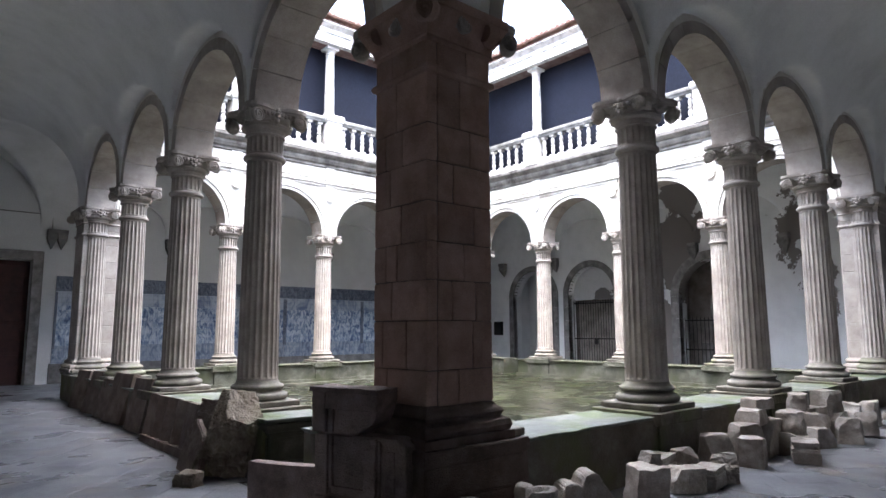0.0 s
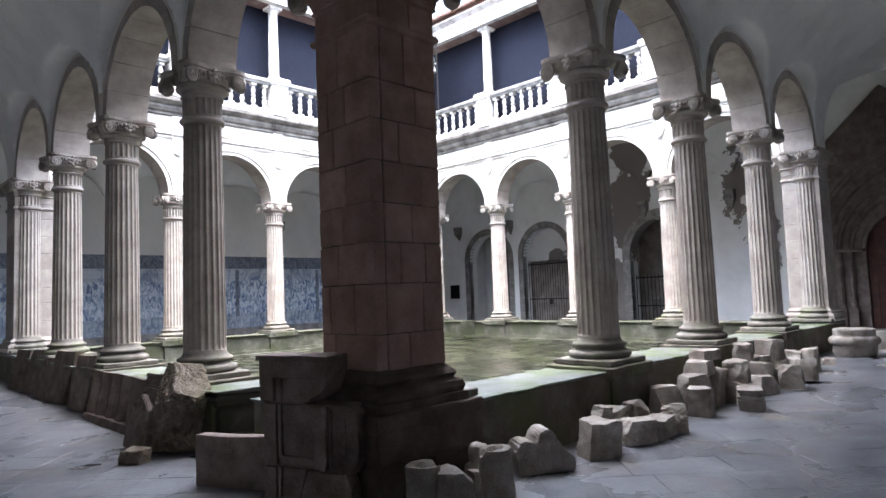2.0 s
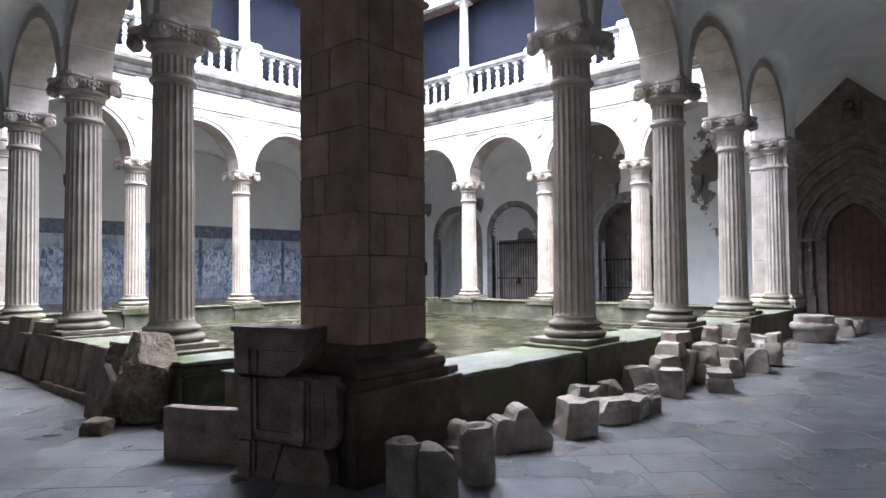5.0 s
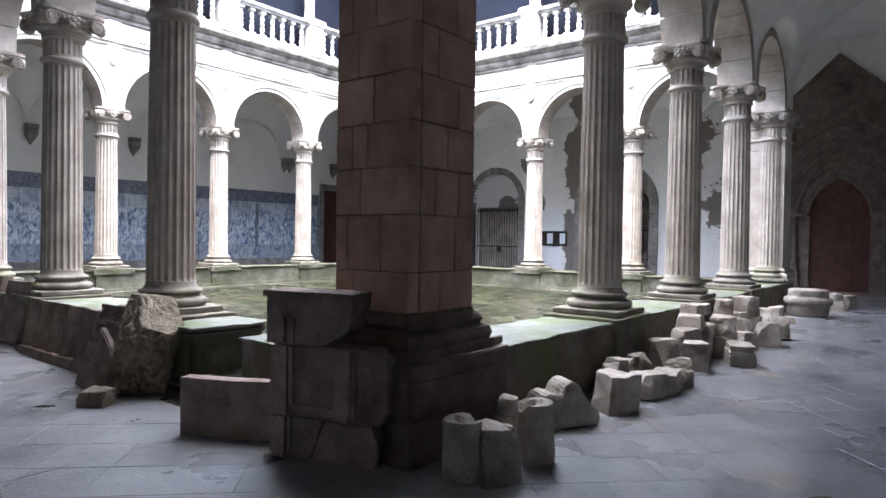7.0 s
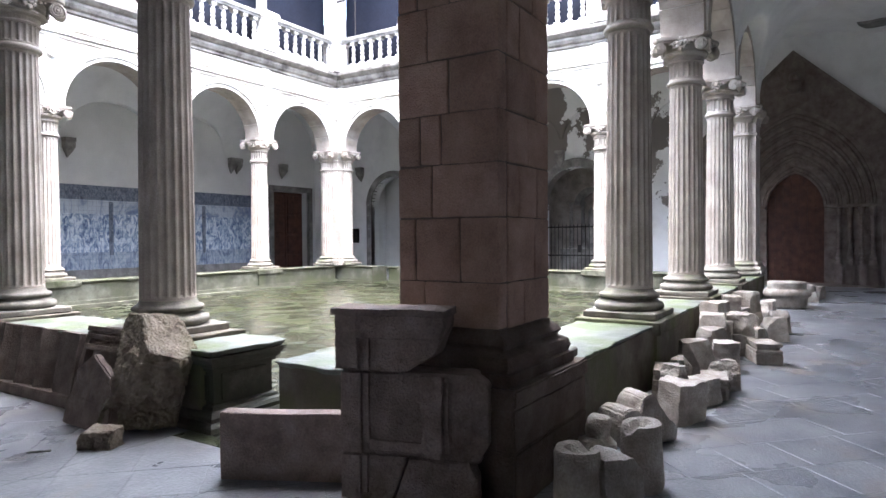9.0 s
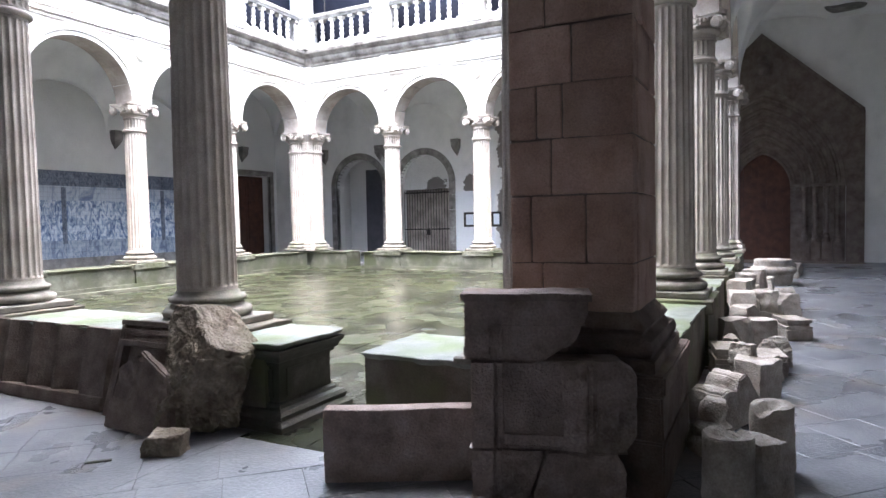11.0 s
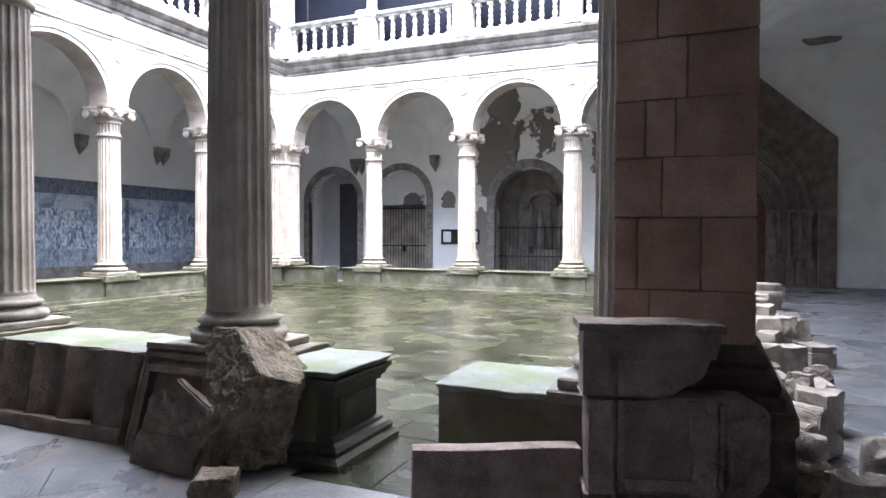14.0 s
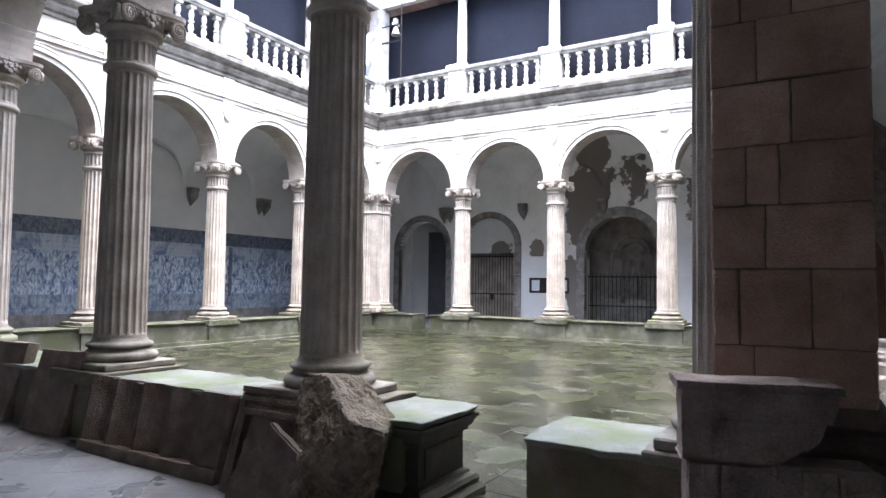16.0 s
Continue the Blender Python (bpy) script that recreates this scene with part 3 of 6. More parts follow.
def volute(bm, centre, normal_deg, r=0.105, thick=0.07):
    """A scroll disc with a raised spiral on its face."""
    m = Matrix.Translation(centre) @ pose(0, 0, 0, 0, 0, normal_deg) @ pose(0, 0, 0, 90, 0, 0)
    b2 = bmesh.new()
    lathe(b2, [(r * 0.8, -thick), (r * 0.97, -thick * 0.6), (r, 0.004), (r * 0.93, 0.008), (r * 0.86, -0.008), (0.001, -0.008)], 20)
    path = []
    for k in range(34):
        q = k / 33
        rr = r * (0.90 - 0.74 * q)
        path.append((rr * math.cos(q * 4.4 * math.pi), rr * math.sin(q * 4.4 * math.pi), 0.001))
    sweep(b2, path, round_section(0.0125, 6))
    lathe(b2, torus_profile(0.0, 0.025, 0.001, 0.022, 4), 8)
    me = bpy.data.meshes.new("tmp")
    at(b2, m).to_mesh(me)
    b2.free()
    bm.from_mesh(me)
    bpy.data.meshes.remove(me)


def capital_mesh():
    """Four-faced Ionic capital: hollow-sided abacus, scrolls that meet and curl out at the corners, a cluster of flowers on each face."""
    bm = bmesh.new()
    lathe(bm, [(0.25, 0.0), (0.262, 0.02), (0.25, 0.04), (0.258, 0.09)] + torus_profile(0.10, 0.17, 0.285, 0.035, 4) + [(0.31, 0.20), (0.32, 0.30)], 28)
    ring = []
    for k in range(48):
        a = 2 * math.pi * k / 48 + math.pi / 4
        q = abs(math.cos(2 * (a - math.pi / 4)))
        ring.append((0.345 + 0.175 * q ** 3.2) * Vector((math.cos(a), math.sin(a), 0)))
    levels = [[bm.verts.new(p * f + Vector((0, 0, z))) for p in ring] for f, z in ((0.97, 0.275), (0.99, 0.30), (1.04, 0.315), (1.05, 0.36))]
    for a, b in zip(levels, levels[1:]):
        for k in range(48):
            bm.faces.new((a[k], a[(k + 1) % 48], b[(k + 1) % 48], b[k]))
    bm.faces.new(levels[0])
    bm.faces.new(levels[-1])
    for k in range(4):
        t = pose(0, 0, 0, 0, 0, 90 * k)
        for s in (-1, 1):
            volute(bm, t @ Vector((s * 0.29, -0.392, 0.20)), 90 * k - s * 8, 0.09, 0.075)
        # curl that hooks out under the corner
        b2 = bmesh.new()
        lathe(b2, [(0.05, -0.075), (0.068, -0.07), (0.072, -0.03), (0.072, 0.03), (0.068, 0.07), (0.05, 0.075)], 16)
        at(b2, t @ pose(0, 0, 0, 0, 0, 45) @ Matrix.Translation((0, -0.455, 0.205)) @ pose(0, 0, 0, 0, 90, 0))
        me = bpy.data.meshes.new("tmp")
        b2.to_mesh(me)
        b2.free()
        bm.from_mesh(me)
        bpy.data.meshes.remove(me)
        for dx, dz, r in ((0, 0.25, 0.058), (-0.062, 0.27, 0.042), (0.062, 0.27, 0.042), (0, 0.175, 0.046), (-0.05, 0.205, 0.04), (0.05, 0.205, 0.04), (0, 0.325, 0.045), (-0.12, 0.255, 0.034), (0.12, 0.255, 0.034), (-0.17, 0.265, 0.026), (0.17, 0.265, 0.026)):
            bmesh.ops.create_icosphere(bm, subdivisions=1, radius=r, matrix=Matrix.Translation(t @ Vector((dx, -0.335, dz))))
    return bm


def column(group=""):
    col = thing("column", "fluted granite column with scrolled Ionic capital on the parapet", "column", group)
    bm = bmesh.new()
    box(bm, -0.40, 0.40, -0.40, 0.40, 0, 0.07)
    bmesh.ops.bevel(bm, geom=bm.edges[:], offset=0.012, segments=1, affect="EDGES")
    part("plinth", bm, STONE_BASE, col)
    bm = bmesh.new()
    prof = torus_profile(0.07, 0.165, 0.325, 0.055) + [(0.315, 0.18), (0.288, 0.20)] + torus_profile(0.205, 0.26, 0.295, 0.035) + [(0.272, 0.28), (0.263, 0.30), (0.256, 0.31)]
    lathe(bm, prof, 36)
    part("base", bm, STONE_BASE, col, smooth=True)
    bm = bmesh.new()
    fluted(bm, 0.256, 0.230, 0.30, 3.155)
    part("shaft", bm, STONE, col)
    bm = bmesh.new()
    lathe(bm, [(0.230, 3.145)] + torus_profile(3.15, 3.22, 0.242, 0.034) + [(0.235, 3.24)], 32)
    part("astragal", bm, STONE, col, smooth=True)
    bm = bmesh.new()
    fluted(bm, 0.240, 0.238, 3.225, 3.48, end=0.05)
    part("neck", bm, STONE, col)
    part("capital", at(capital_mesh(), Matrix.Translation((0, 0, 3.46))), STONE, col, "carved scroll capital with flowers")
    return col


SIDE_COLS = {"west": (3.45, 6.385, 9.39), "south": (3.43, 6.40, 9.43), "east": (3.40, 6.40, 9.395), "north": (3.375, 6.40, 9.375)}
COLUMN = None
for s, m in SIDES.items():
    for u in SIDE_COLS[s]:
        p = m @ Vector((u, 0, BENCH))
        if COLUMN is None:
            COLUMN = column("columns of the cloister arcade")
            COLUMN.matrix_basis = Matrix.Translation(p)
        else:
            copy_thing(COLUMN, Matrix.Translation(p))


# ---- corner piers ----
PIER_REACH = 0.46

def hewn(x0, x1, y0, y1, z0, z1, seed):
    """An ashlar with worn arrises that wander a little along its joints."""
    rnd = random.Random(seed + int(100 * (x0 + 2 * y0)))
    g = [rnd.uniform(0.0015, 0.006) for _ in range(6)]
    bm = bevelled_box(x0 + (0 if x1 - x0 == 0.12 else g[0]), x1 - g[1], y0 + (0 if y1 - y0 == 0.12 else g[2]), y1 - g[3], z0 + g[4], z1 - g[5], 0.011, 2)
    refine(bm, 0.075, 4)
    off = Vector((seed * 1.7, rnd.random() * 9, 0))
    for v in bm.verts:
        v.co += noise.noise_vector(v.co * 7 + off) * 0.005 + noise.noise_vector(v.co * 19 + off) * 0.0025
    return bm


def pier(cx, cy, dx, dy, blocks):
    """A square pier with a half column on its two arcade sides; dx, dy point along the arcades."""
    pr = thing("corner_pier", "tall corner pier of squared granite blocks with half columns", "pier", "corner piers", Matrix.Translation((cx, cy, 0)))
    for name, src in (("plinth", 0), ("base", 1), ("shaft", 2), ("astragal", 3), ("neck", 4), ("capital", 5)):
        o = [c for c in COLUMN.children if c.name.split(".")[0] == name][0]
        for vx, vy in ((dx * 0.36, 0), (0, dy * 0.36)):
            ob = new("half_column_" + name, o.data)
            ob.parent = pr
            ob.matrix_basis = Matrix.Translation((vx, vy, BENCH))
    x0, x1 = sorted((-0.3 * dx, PIER_REACH * dx))
    y0, y1 = sorted((-0.3 * dy, PIER_REACH * dy))
    bm = bmesh.new()
    square_lathe(bm, [(0.13, BENCH), (0.13, BENCH + 0.07), (0.10, BENCH + 0.075), (0.115, BENCH + 0.12), (0.10, BENCH + 0.165), (0.05, BENCH + 0.19), (0.045, BENCH + 0.2), (0.065, BENCH + 0.23), (0.045, BENCH + 0.26), (0.01, BENCH + 0.29), (0.0, BENCH + 0.31)], x0, x1, y0, y1)
    # near pier only: base colour darkened to stand for shade
    part("moulded_base", bm, SHADED_STONE if blocks else STONE, pr)
    bm = bmesh.new()
    square_lathe(bm, [(0.0, 3.85), (0.02, 3.86), (0.035, 3.89), (0.02, 3.92), (0.0, 3.93)], x0, x1, y0, y1)
    part("band", bm, STONE_PIER if blocks else STONE, pr)
    bm = bmesh.new()
    square_lathe(bm, [(0.0, 4.14), (0.025, 4.16), (0.01, 4.19), (0.03, 4.25), (0.07, 4.32), (0.10, 4.38), (0.12, 4.42), (0.13, 4.43), (0.13, SPRING)], x0, x1, y0, y1)
    for ax, ay in ((-0.41 * dx, -0.41 * dy), (-0.41 * dx, 0.40 * dy), (0.40 * dx, -0.41 * dy)):
        turn = math.degrees(math.atan2(ay, ax))
        volute(bm, Vector((ax, ay, 4.335)), turn + 90 + 42, 0.10, 0.10)
        volute(bm, Vector((ax, ay, 4.335)), turn + 90 - 42, 0.10, 0.10)
    part("cap_moulding", bm, STONE_PIER if blocks else STONE, pr)
    if not blocks:
        bm = bmesh.new()
        box(bm, x0 + 0.012, x1 - 0.012, y0 + 0.012, y1 - 0.012, BENCH, SPRING)
        part("core", bm, JOINT, pr)
        z = BENCH + 0.3
        for dz in (0.36, 0.40, 0.34, 0.42, 0.36, 0.38, 0.40, 0.34, 0.15, 0.4):
            z1 = min(z + dz, SPRING)
            if z1 - z > 0.02:
                part("block", bevelled_box(x0, x1, y0, y1, z + 0.002, z1 - 0.002, 0.006), STONE, pr)
            z = z1
        return pr
    bm = bmesh.new()
    box(bm, x0 + 0.012, x1 - 0.012, y0 + 0.012, y1 - 0.012, BENCH, SPRING)
    part("core", bm, MORTAR, pr)
    zs = (1.01, 1.30, 1.71, 2.05, 2.375, 2.72, 3.07, 3.40, 3.86, 4.15)
    cut_w = ((0.25,), (0.32, -0.02), (0.19,), (0.28, 0.12), (0.06,), (0.22,), (0.30, 0.05), (0.14,), (0.20,))
    cut_s = ((0.05,), (0.22,), (-0.02, 0.26), (0.12,), (0.24,), (0.0,), (0.2,), (0.08,), (0.16,))
    for k, (za, zb) in enumerate(zip(zs, zs[1:])):
        # west and south faces in turn hold the corner stone
        wy = [y0, *sorted(cut_w[k]), y1]
        sx = [x0 + 0.12, *sorted(cut_s[k]), x1]
        for a, b in zip(wy, wy[1:]):
            part("block", hewn(x0, x0 + 0.12, a, b, za, zb, k), STONE_PIER, pr, smooth=40)
        for a, b in zip(sx, sx[1:]):
            part("block", hewn(a, b, y0, y0 + 0.12, za, zb, k + 20), STONE_PIER, pr, smooth=40)
    return pr


pier(PX, PY, 1, 1, True)
pier(QX, PY, -1, 1, False)
pier(PX, QY, 1, -1, False)
pier(QX, QY, -1, -1, False)


# ---- parapet ----
def parapet(side, runs, moulded):
    m = SIDES[side]
    pw = thing("parapet_" + side, "low mossy stone parapet wall below the columns", "parapet", kind="structure")
    for u0, u1, inset in runs:
        bm = bmesh.new()
        box(bm, u0 + inset, u1 - 0.05, -0.39, 0.36, -0.1, BENCH - 0.07)
        part("body", at(bm, m), PARAPET_FAR if moulded else MOSSY, pw)
        if moulded:
            bm = bmesh.new()
            box(bm, u0 + 0.0, u1 - 0.0, 0.355, 0.44, -0.1, floor_z(12, 12) + 0.13)
            part("foot", at(bm, m), PARAPET_FAR, pw)
            bm = bmesh.new()
            box(bm, u0, u1, 0.44, 0.62, -0.1, floor_z(12, 12) + 0.05)
            part("step", at(bm, m), PARAPET_FAR, pw)
        # coping in several slabs
        a = u0
        k = 0
        stops = [c for c in COLS if u0 < c < u1]
        bounds = sorted({u0, u1, *[c - 0.48 for c in stops if c - 0.48 > u0], *[c + 0.48 for c in stops if c + 0.48 < u1]})
        for b0, b1 in zip(bounds, bounds[1:]):
            mid = (b0 + b1) / 2
            under = any(abs(mid - c) < 0.4 for c in COLS)
            rnd = random.Random(int(100 * mid) + len(side))
            bm = bmesh.new()
            box(bm, b0 + 0.004, b1 - 0.004, (-0.43 if side != "south" else -0.40) if not under else -0.46, 0.42 if not under else 0.46, BENCH - 0.09 - (0.05 if under else 0), BENCH - (0.035 if not under else 0))
            low = BENCH - 0.085
            for v in bm.verts:
                if v.co.z < low and not under:
                    v.co.y *= 0.90
                    v.co.x += 0.05 if v.co.x < u0 + 0.1 else (-0.05 if v.co.x > u1 - 0.1 else 0)
            bmesh.ops.bevel(bm, geom=bm.edges[:], offset=0.010, segments=1, affect="EDGES")
            refine(bm, 0.075, 5)
            off = Vector((rnd.random() * 50, rnd.random() * 50, 0))
            for v in bm.verts:
                d = noise.noise_vector(v.co * 3 + off) * 0.026 + noise.noise_vector(v.co * 11 + off) * 0.016
                d.z *= 0.35
                v.co += d
            part("coping_slab", at(bm, m), (PARAPET_FAR if moulded else COPING) if not under else (PARAPET_FAR if moulded else MOSSY), pw)
            if under:
                bm = bmesh.new()
                box(bm, b0 + 0.06, b1 - 0.06, -0.42, 0.41, -0.1, BENCH - 0.12)
                part("die", at(bm, m), PARAPET_FAR if moulded else MOSSY, pw)
    return pw


parapet("south", [(0.72, L + 0.44, 0.0)], False)
parapet("west", [(0.45, 1.57, 0.03), (2.25, L + 0.44, 0.2)], False)
parapet("east", [(0.45, 10.34, 0.03), (10.92, L + 0.44, 0.03)], True)
parapet("north", [(0.45, L - 0.45, 0.03)], True)
# moulded end of the west parapet at the way into the court
end = thing("parapet_end", "dark moulded stone end of the parapet beside the court entrance", "parapet end")
EX = (PX - 0.34, PX + 0.30, PY + 2.35, PY + 2.95)
for nm, prof in (("plinth", [(0.13, -0.05), (0.13, 0.05), (0.12, 0.06)]), ("base_moulding", [(0.118, 0.061), (0.105, 0.075), (0.085, 0.085), (0.095, 0.12), (0.075, 0.15), (0.04, 0.165), (0.03, 0.19), (0.0, 0.20)]),
                 ("die", [(-0.003, 0.199), (-0.003, 0.485)]), ("cornice", [(0.0, 0.482), (0.02, 0.485), (0.025, 0.51), (0.045, 0.525), (0.06, 0.56), (0.085, 0.59), (0.09, 0.612)])):
    bm = bmesh.new()
    square_lathe(bm, prof, *EX)
    refine(bm, 0.09, 3)
    for v in bm.verts:
        v.co += noise.noise_vector(v.co * 9) * 0.004
    part(nm, bm, END_STONE, end)
bm = bmesh.new()
box(bm, EX[0] - 0.012, EX[0], EX[2] + 0.06, EX[3] - 0.06, 0.235, 0.45)
box(bm, EX[0] + 0.08, EX[1] - 0.08, EX[2] - 0.012, EX[2], 0.235, 0.45)
part("raised_panel", bm, END_STONE, end)
ped = thing("pier_pedestal", "worn stone pedestal under the corner pier, its colour darkened for shade", "pedestal")
for nm, z0, z1, g in (("lower_course", -0.1, 0.33, 0.0), ("upper_course", 0.333, 0.585, 0.004), ("cap_slab", 0.588, BENCH, -0.012)):
    bm = bmesh.new()
    box(bm, PX - 0.47 + g, PX + 0.715 - g, PY - 0.48 + g, PY + 0.435, z0, z1)
    bmesh.ops.bevel(bm, geom=bm.edges[:], offset=0.012, segments=2, affect="EDGES")
    refine(bm, 0.08, 5)
    for v in bm.verts:
        v.co += noise.noise_vector(v.co * 5) * 0.007 + noise.noise_vector(v.co * 15) * 0.004
    part(nm, bm, SHADED_STONE, ped)
# higher block under the half column beside the way in
bm = bmesh.new()
box(bm, PX - 0.43, PX + 0.43, PY + 0.44, PY + 0.82, BENCH - 0.05, BENCH)
bmesh.ops.bevel(bm, geom=bm.edges[:], offset=0.012, segments=1, affect="EDGES")
refine(bm, 0.1, 4)
for v in bm.verts:
    v.co += noise.noise_vector(v.co * 8) * 0.006
tagged(part("base_slab", bm, STONE_BASE), "low worn slab under the pier's half column", "stone slab")


# ---- cornice, balustrade and upper storey ----
def ring_moulding(name, profile, material, label, category, closed=True):
    """A moulding that runs round the court: (proud of the wall towards the court, z)."""
    bm = bmesh.new()
    rings = []
    for o, z in profile:
        q = 0.3 + o
        rings.append([bm.verts.new(p) for p in ((PX + q, PY + q, z), (QX - q, PY + q, z), (QX - q, QY - q, z), (PX + q, QY - q, z))])
    for a, b in zip(rings, rings[1:]):
        for k in range(4):
            bm.faces.new((a[k], a[(k + 1) % 4], b[(k + 1) % 4], b[k]))
    return tagged(part(name, bm, material, kind="structure"), label, category)


ring_moulding("trim", [(0.0, 6.60), (0.05, 6.62), (0.05, 6.68), (0.10, 6.72), (0.14, 6.80), (0.14, 6.86), (0.20, 6.90), (0.27, 6.97), (0.27, 7.05), (0.24, 7.08), (-0.3, 7.10)], CORNICE, "weather-blackened moulded stone cornice round the court", "cornice")
FLOOR2 = 7.10


def baluster_mesh():
    bm = bmesh.new()
    box(bm, -0.085, 0.085, -0.085, 0.085, 0.0, 0.07)
    belly = [(0.045, 0.07), (0.06, 0.085), (0.04, 0.11), (0.058, 0.16), (0.072, 0.21), (0.062, 0.27), (0.04, 0.32), (0.036, 0.335)]
    lathe(bm, belly + [(0.066, 0.35), (0.07, 0.37), (0.066, 0.39)] + [(r * 0.94, 0.74 - z) for r, z in reversed(belly)], 14)
    box(bm, -0.08, 0.08, -0.08, 0.08, 0.67, 0.74)
    return bm


BAL = None
for side in ("east", "north"):
    m = SIDES[side]
    bl = thing("balustrade", "white stone balustrade of the upper gallery", "balustrade", "upper balustrades")
    bm = bmesh.new()
    box(bm, 0.2, L - 0.2, 0.18, 0.48, FLOOR2, FLOOR2 + 0.16)
    part("plinth", at(bm, m), RAIL, bl)
    posts = [0.0, *COLS, L]
    for a, b in zip(posts, posts[1:]):
        a2, b2 = (a + 0.26 if a else 0.55), (b - 0.26 if b < L else L - 0.55)
        bm = bmesh.new()
        section = [(-0.11, 0.0), (0.11, 0.0), (0.12, 0.05), (0.15, 0.08), (0.15, 0.14), (0.13, 0.17), (0.10, 0.20), (-0.10, 0.20), (-0.13, 0.17), (-0.15, 0.14), (-0.15, 0.08), (-0.12, 0.05)]
        sweep(bm, [(a2, 0.33, FLOOR2 + 0.90), (b2, 0.33, FLOOR2 + 0.90)], section)
        part("handrail", at(bm, m), HANDRAIL, bl, "weathered grey moulded handrail")
        for k in range(7):
            p = m @ Vector((a2 + (b2 - a2) * (k + 0.5) / 7, 0.33, FLOOR2 + 0.16))
            if BAL is None:
                ob = part("baluster", baluster_mesh(), RAIL, bl)
                BAL = ob.data
            else:
                ob = new("baluster", BAL)
                ob.parent = bl
            ob.matrix_basis = Matrix.Translation(p)
    for c in posts:
        bm = bmesh.new()
        w = 0.26 if 0 < c < L else 0.33
        cc = min(max(c, 0.33), L - 0.33)
        square_lathe(bm, [(0.03, FLOOR2), (0.03, FLOOR2 + 0.16), (0.0, FLOOR2 + 0.18), (0.0, FLOOR2 + 0.92), (0.03, FLOOR2 + 0.95), (0.06, FLOOR2 + 1.02), (0.06, FLOOR2 + 1.10), (0.03, FLOOR2 + 1.15)], cc - w, cc + w, 0.33 - w * 0.8, 0.33 + w * 0.8)
        part("pedestal", at(bm, m), RAIL, bl)
UPC = None
for side in ("east", "north"):
    m = SIDES[side]
    for c in COLS:
        p = m @ Vector((c, 0.16, FLOOR2 + 1.15))
        if UPC is None:
            UPC = thing("upper_column", "slender white stone column of the upper gallery", "column", "upper columns", Matrix.Translation(p))
            bm = bmesh.new()
            box(bm, -0.20, 0.20, -0.20, 0.20, 0, 0.06)
            lathe(bm, torus_profile(0.06, 0.13, 0.165, 0.03) + [(0.16, 0.15)], 20)
            part("base", bm, RAIL, UPC)
            bm = bmesh.new()
            lathe(bm, [(0.155, 0.15), (0.155, 0.7), (0.132, 2.06)], 20)
            part("shaft", bm, RAIL, UPC, smooth=True)
            bm = bmesh.new()
            lathe(bm, [(0.132, 2.06), (0.15, 2.08), (0.135, 2.10), (0.14, 2.15), (0.19, 2.22)], 20)
            box(bm, -0.21, 0.21, -0.21, 0.21, 2.22, 2.30)
            part("capital", bm, RAIL, UPC)
        else:
            copy_thing(UPC, Matrix.Translation(p))
bm = bmesh.new()
box(bm, QX - 0.58, QX - 0.12, QY - 0.58, QY - 0.12, FLOOR2, 10.55)
post = tagged(part("upper_post", bm, RAIL), "square white stone post at the corner of the upper gallery", "post")
ring_moulding("trim_upper", [(0.0, 10.58), (0.20, 10.58), (0.20, 10.86), (0.24, 10.90), (0.24, 11.02), (0.32, 11.09), (0.40, 11.14), (0.40, 11.18), (-0.4, 11.20)], RAIL, "white stone beam and eaves moulding under the roof", "eaves")
for side in ("east", "north"):
    m = SIDES[side]
    posts = [0.33, *COLS, L - 0.33]
    for a, b in zip(posts, posts[1:]):
        win = thing("window_upper", "dark glazed opening of the upper gallery", "window", "upper windows", kind="structure")
        bm = bmesh.new()
        box(bm, a, b, -0.22, -0.20, FLOOR2, 10.6)
        part("pane", at(bm, m), GLAZE, win)
# plain upper walls out of view, added to block sky light
for side in ("west", "south"):
    m = SIDES[side]
    bm = bmesh.new()
    box(bm, -0.3, L + 0.3, -0.3, 0.1, 7.1, 10.6)
    tagged(part("wall_upper_" + side, at(bm, m), FACADE, kind="structure"), "pale upper storey wall above the arcade", "wall")


def roof(side):
    m = SIDES[side]
    rf = thing("roof_" + side, "clay tiled lean-to roof with curved tile ends at the eaves", "roof", kind="structure")
    bm = bmesh.new()
    vs = [bm.verts.new(p) for p in ((-0.5, 0.70, 11.19), (L + 0.5, 0.70, 11.19), (L + 6, -5.4, 13.0), (-6, -5.4, 13.0))]
    bm.faces.new(vs)
    part("deck", at(bm, m), TILE, rf)
    if side in ("east", "north"):
        bm = bmesh.new()
        n = int(L / 0.22)
        for course, (v0, z0) in enumerate(((0.64, 11.20), (0.82, 11.33))):
            for k in range(n):
                u = 0.12 + 0.22 * k + 0.11 * course
                rows2 = []
                for v, z in ((v0, z0), (v0 - 0.5, z0 + 0.13), (v0 - 2.0, z0 + 0.52)):
                    rows2.append([bm.verts.new((u + 0.105 * math.cos(math.pi * j / 6), v, z + 0.10 * math.sin(math.pi * j / 6))) for j in range(7)])
                for a, b in zip(rows2, rows2[1:]):
                    for j in range(6):
                        bm.faces.new((a[j], a[j + 1], b[j + 1], b[j]))
                bm.faces.new(rows2[0])
            box(bm, 0.0, L, v0 - 2.0, v0 - 0.03, z0 - 0.03, z0 + 0.005)
        part("tiles", at(bm, m), TILE, rf, kind="stuff")


# west and south decks are unseen, added to keep sky light out
for s in SIDES:
    roof(s)

# ---- east wall: portal, gates and what lies behind the openings ----
def pointed_z(d, r, spring):
    R = 1.45 * r
    return spring + math.sqrt(max(0.0, R * R - (min(d, r) + R - r) ** 2))


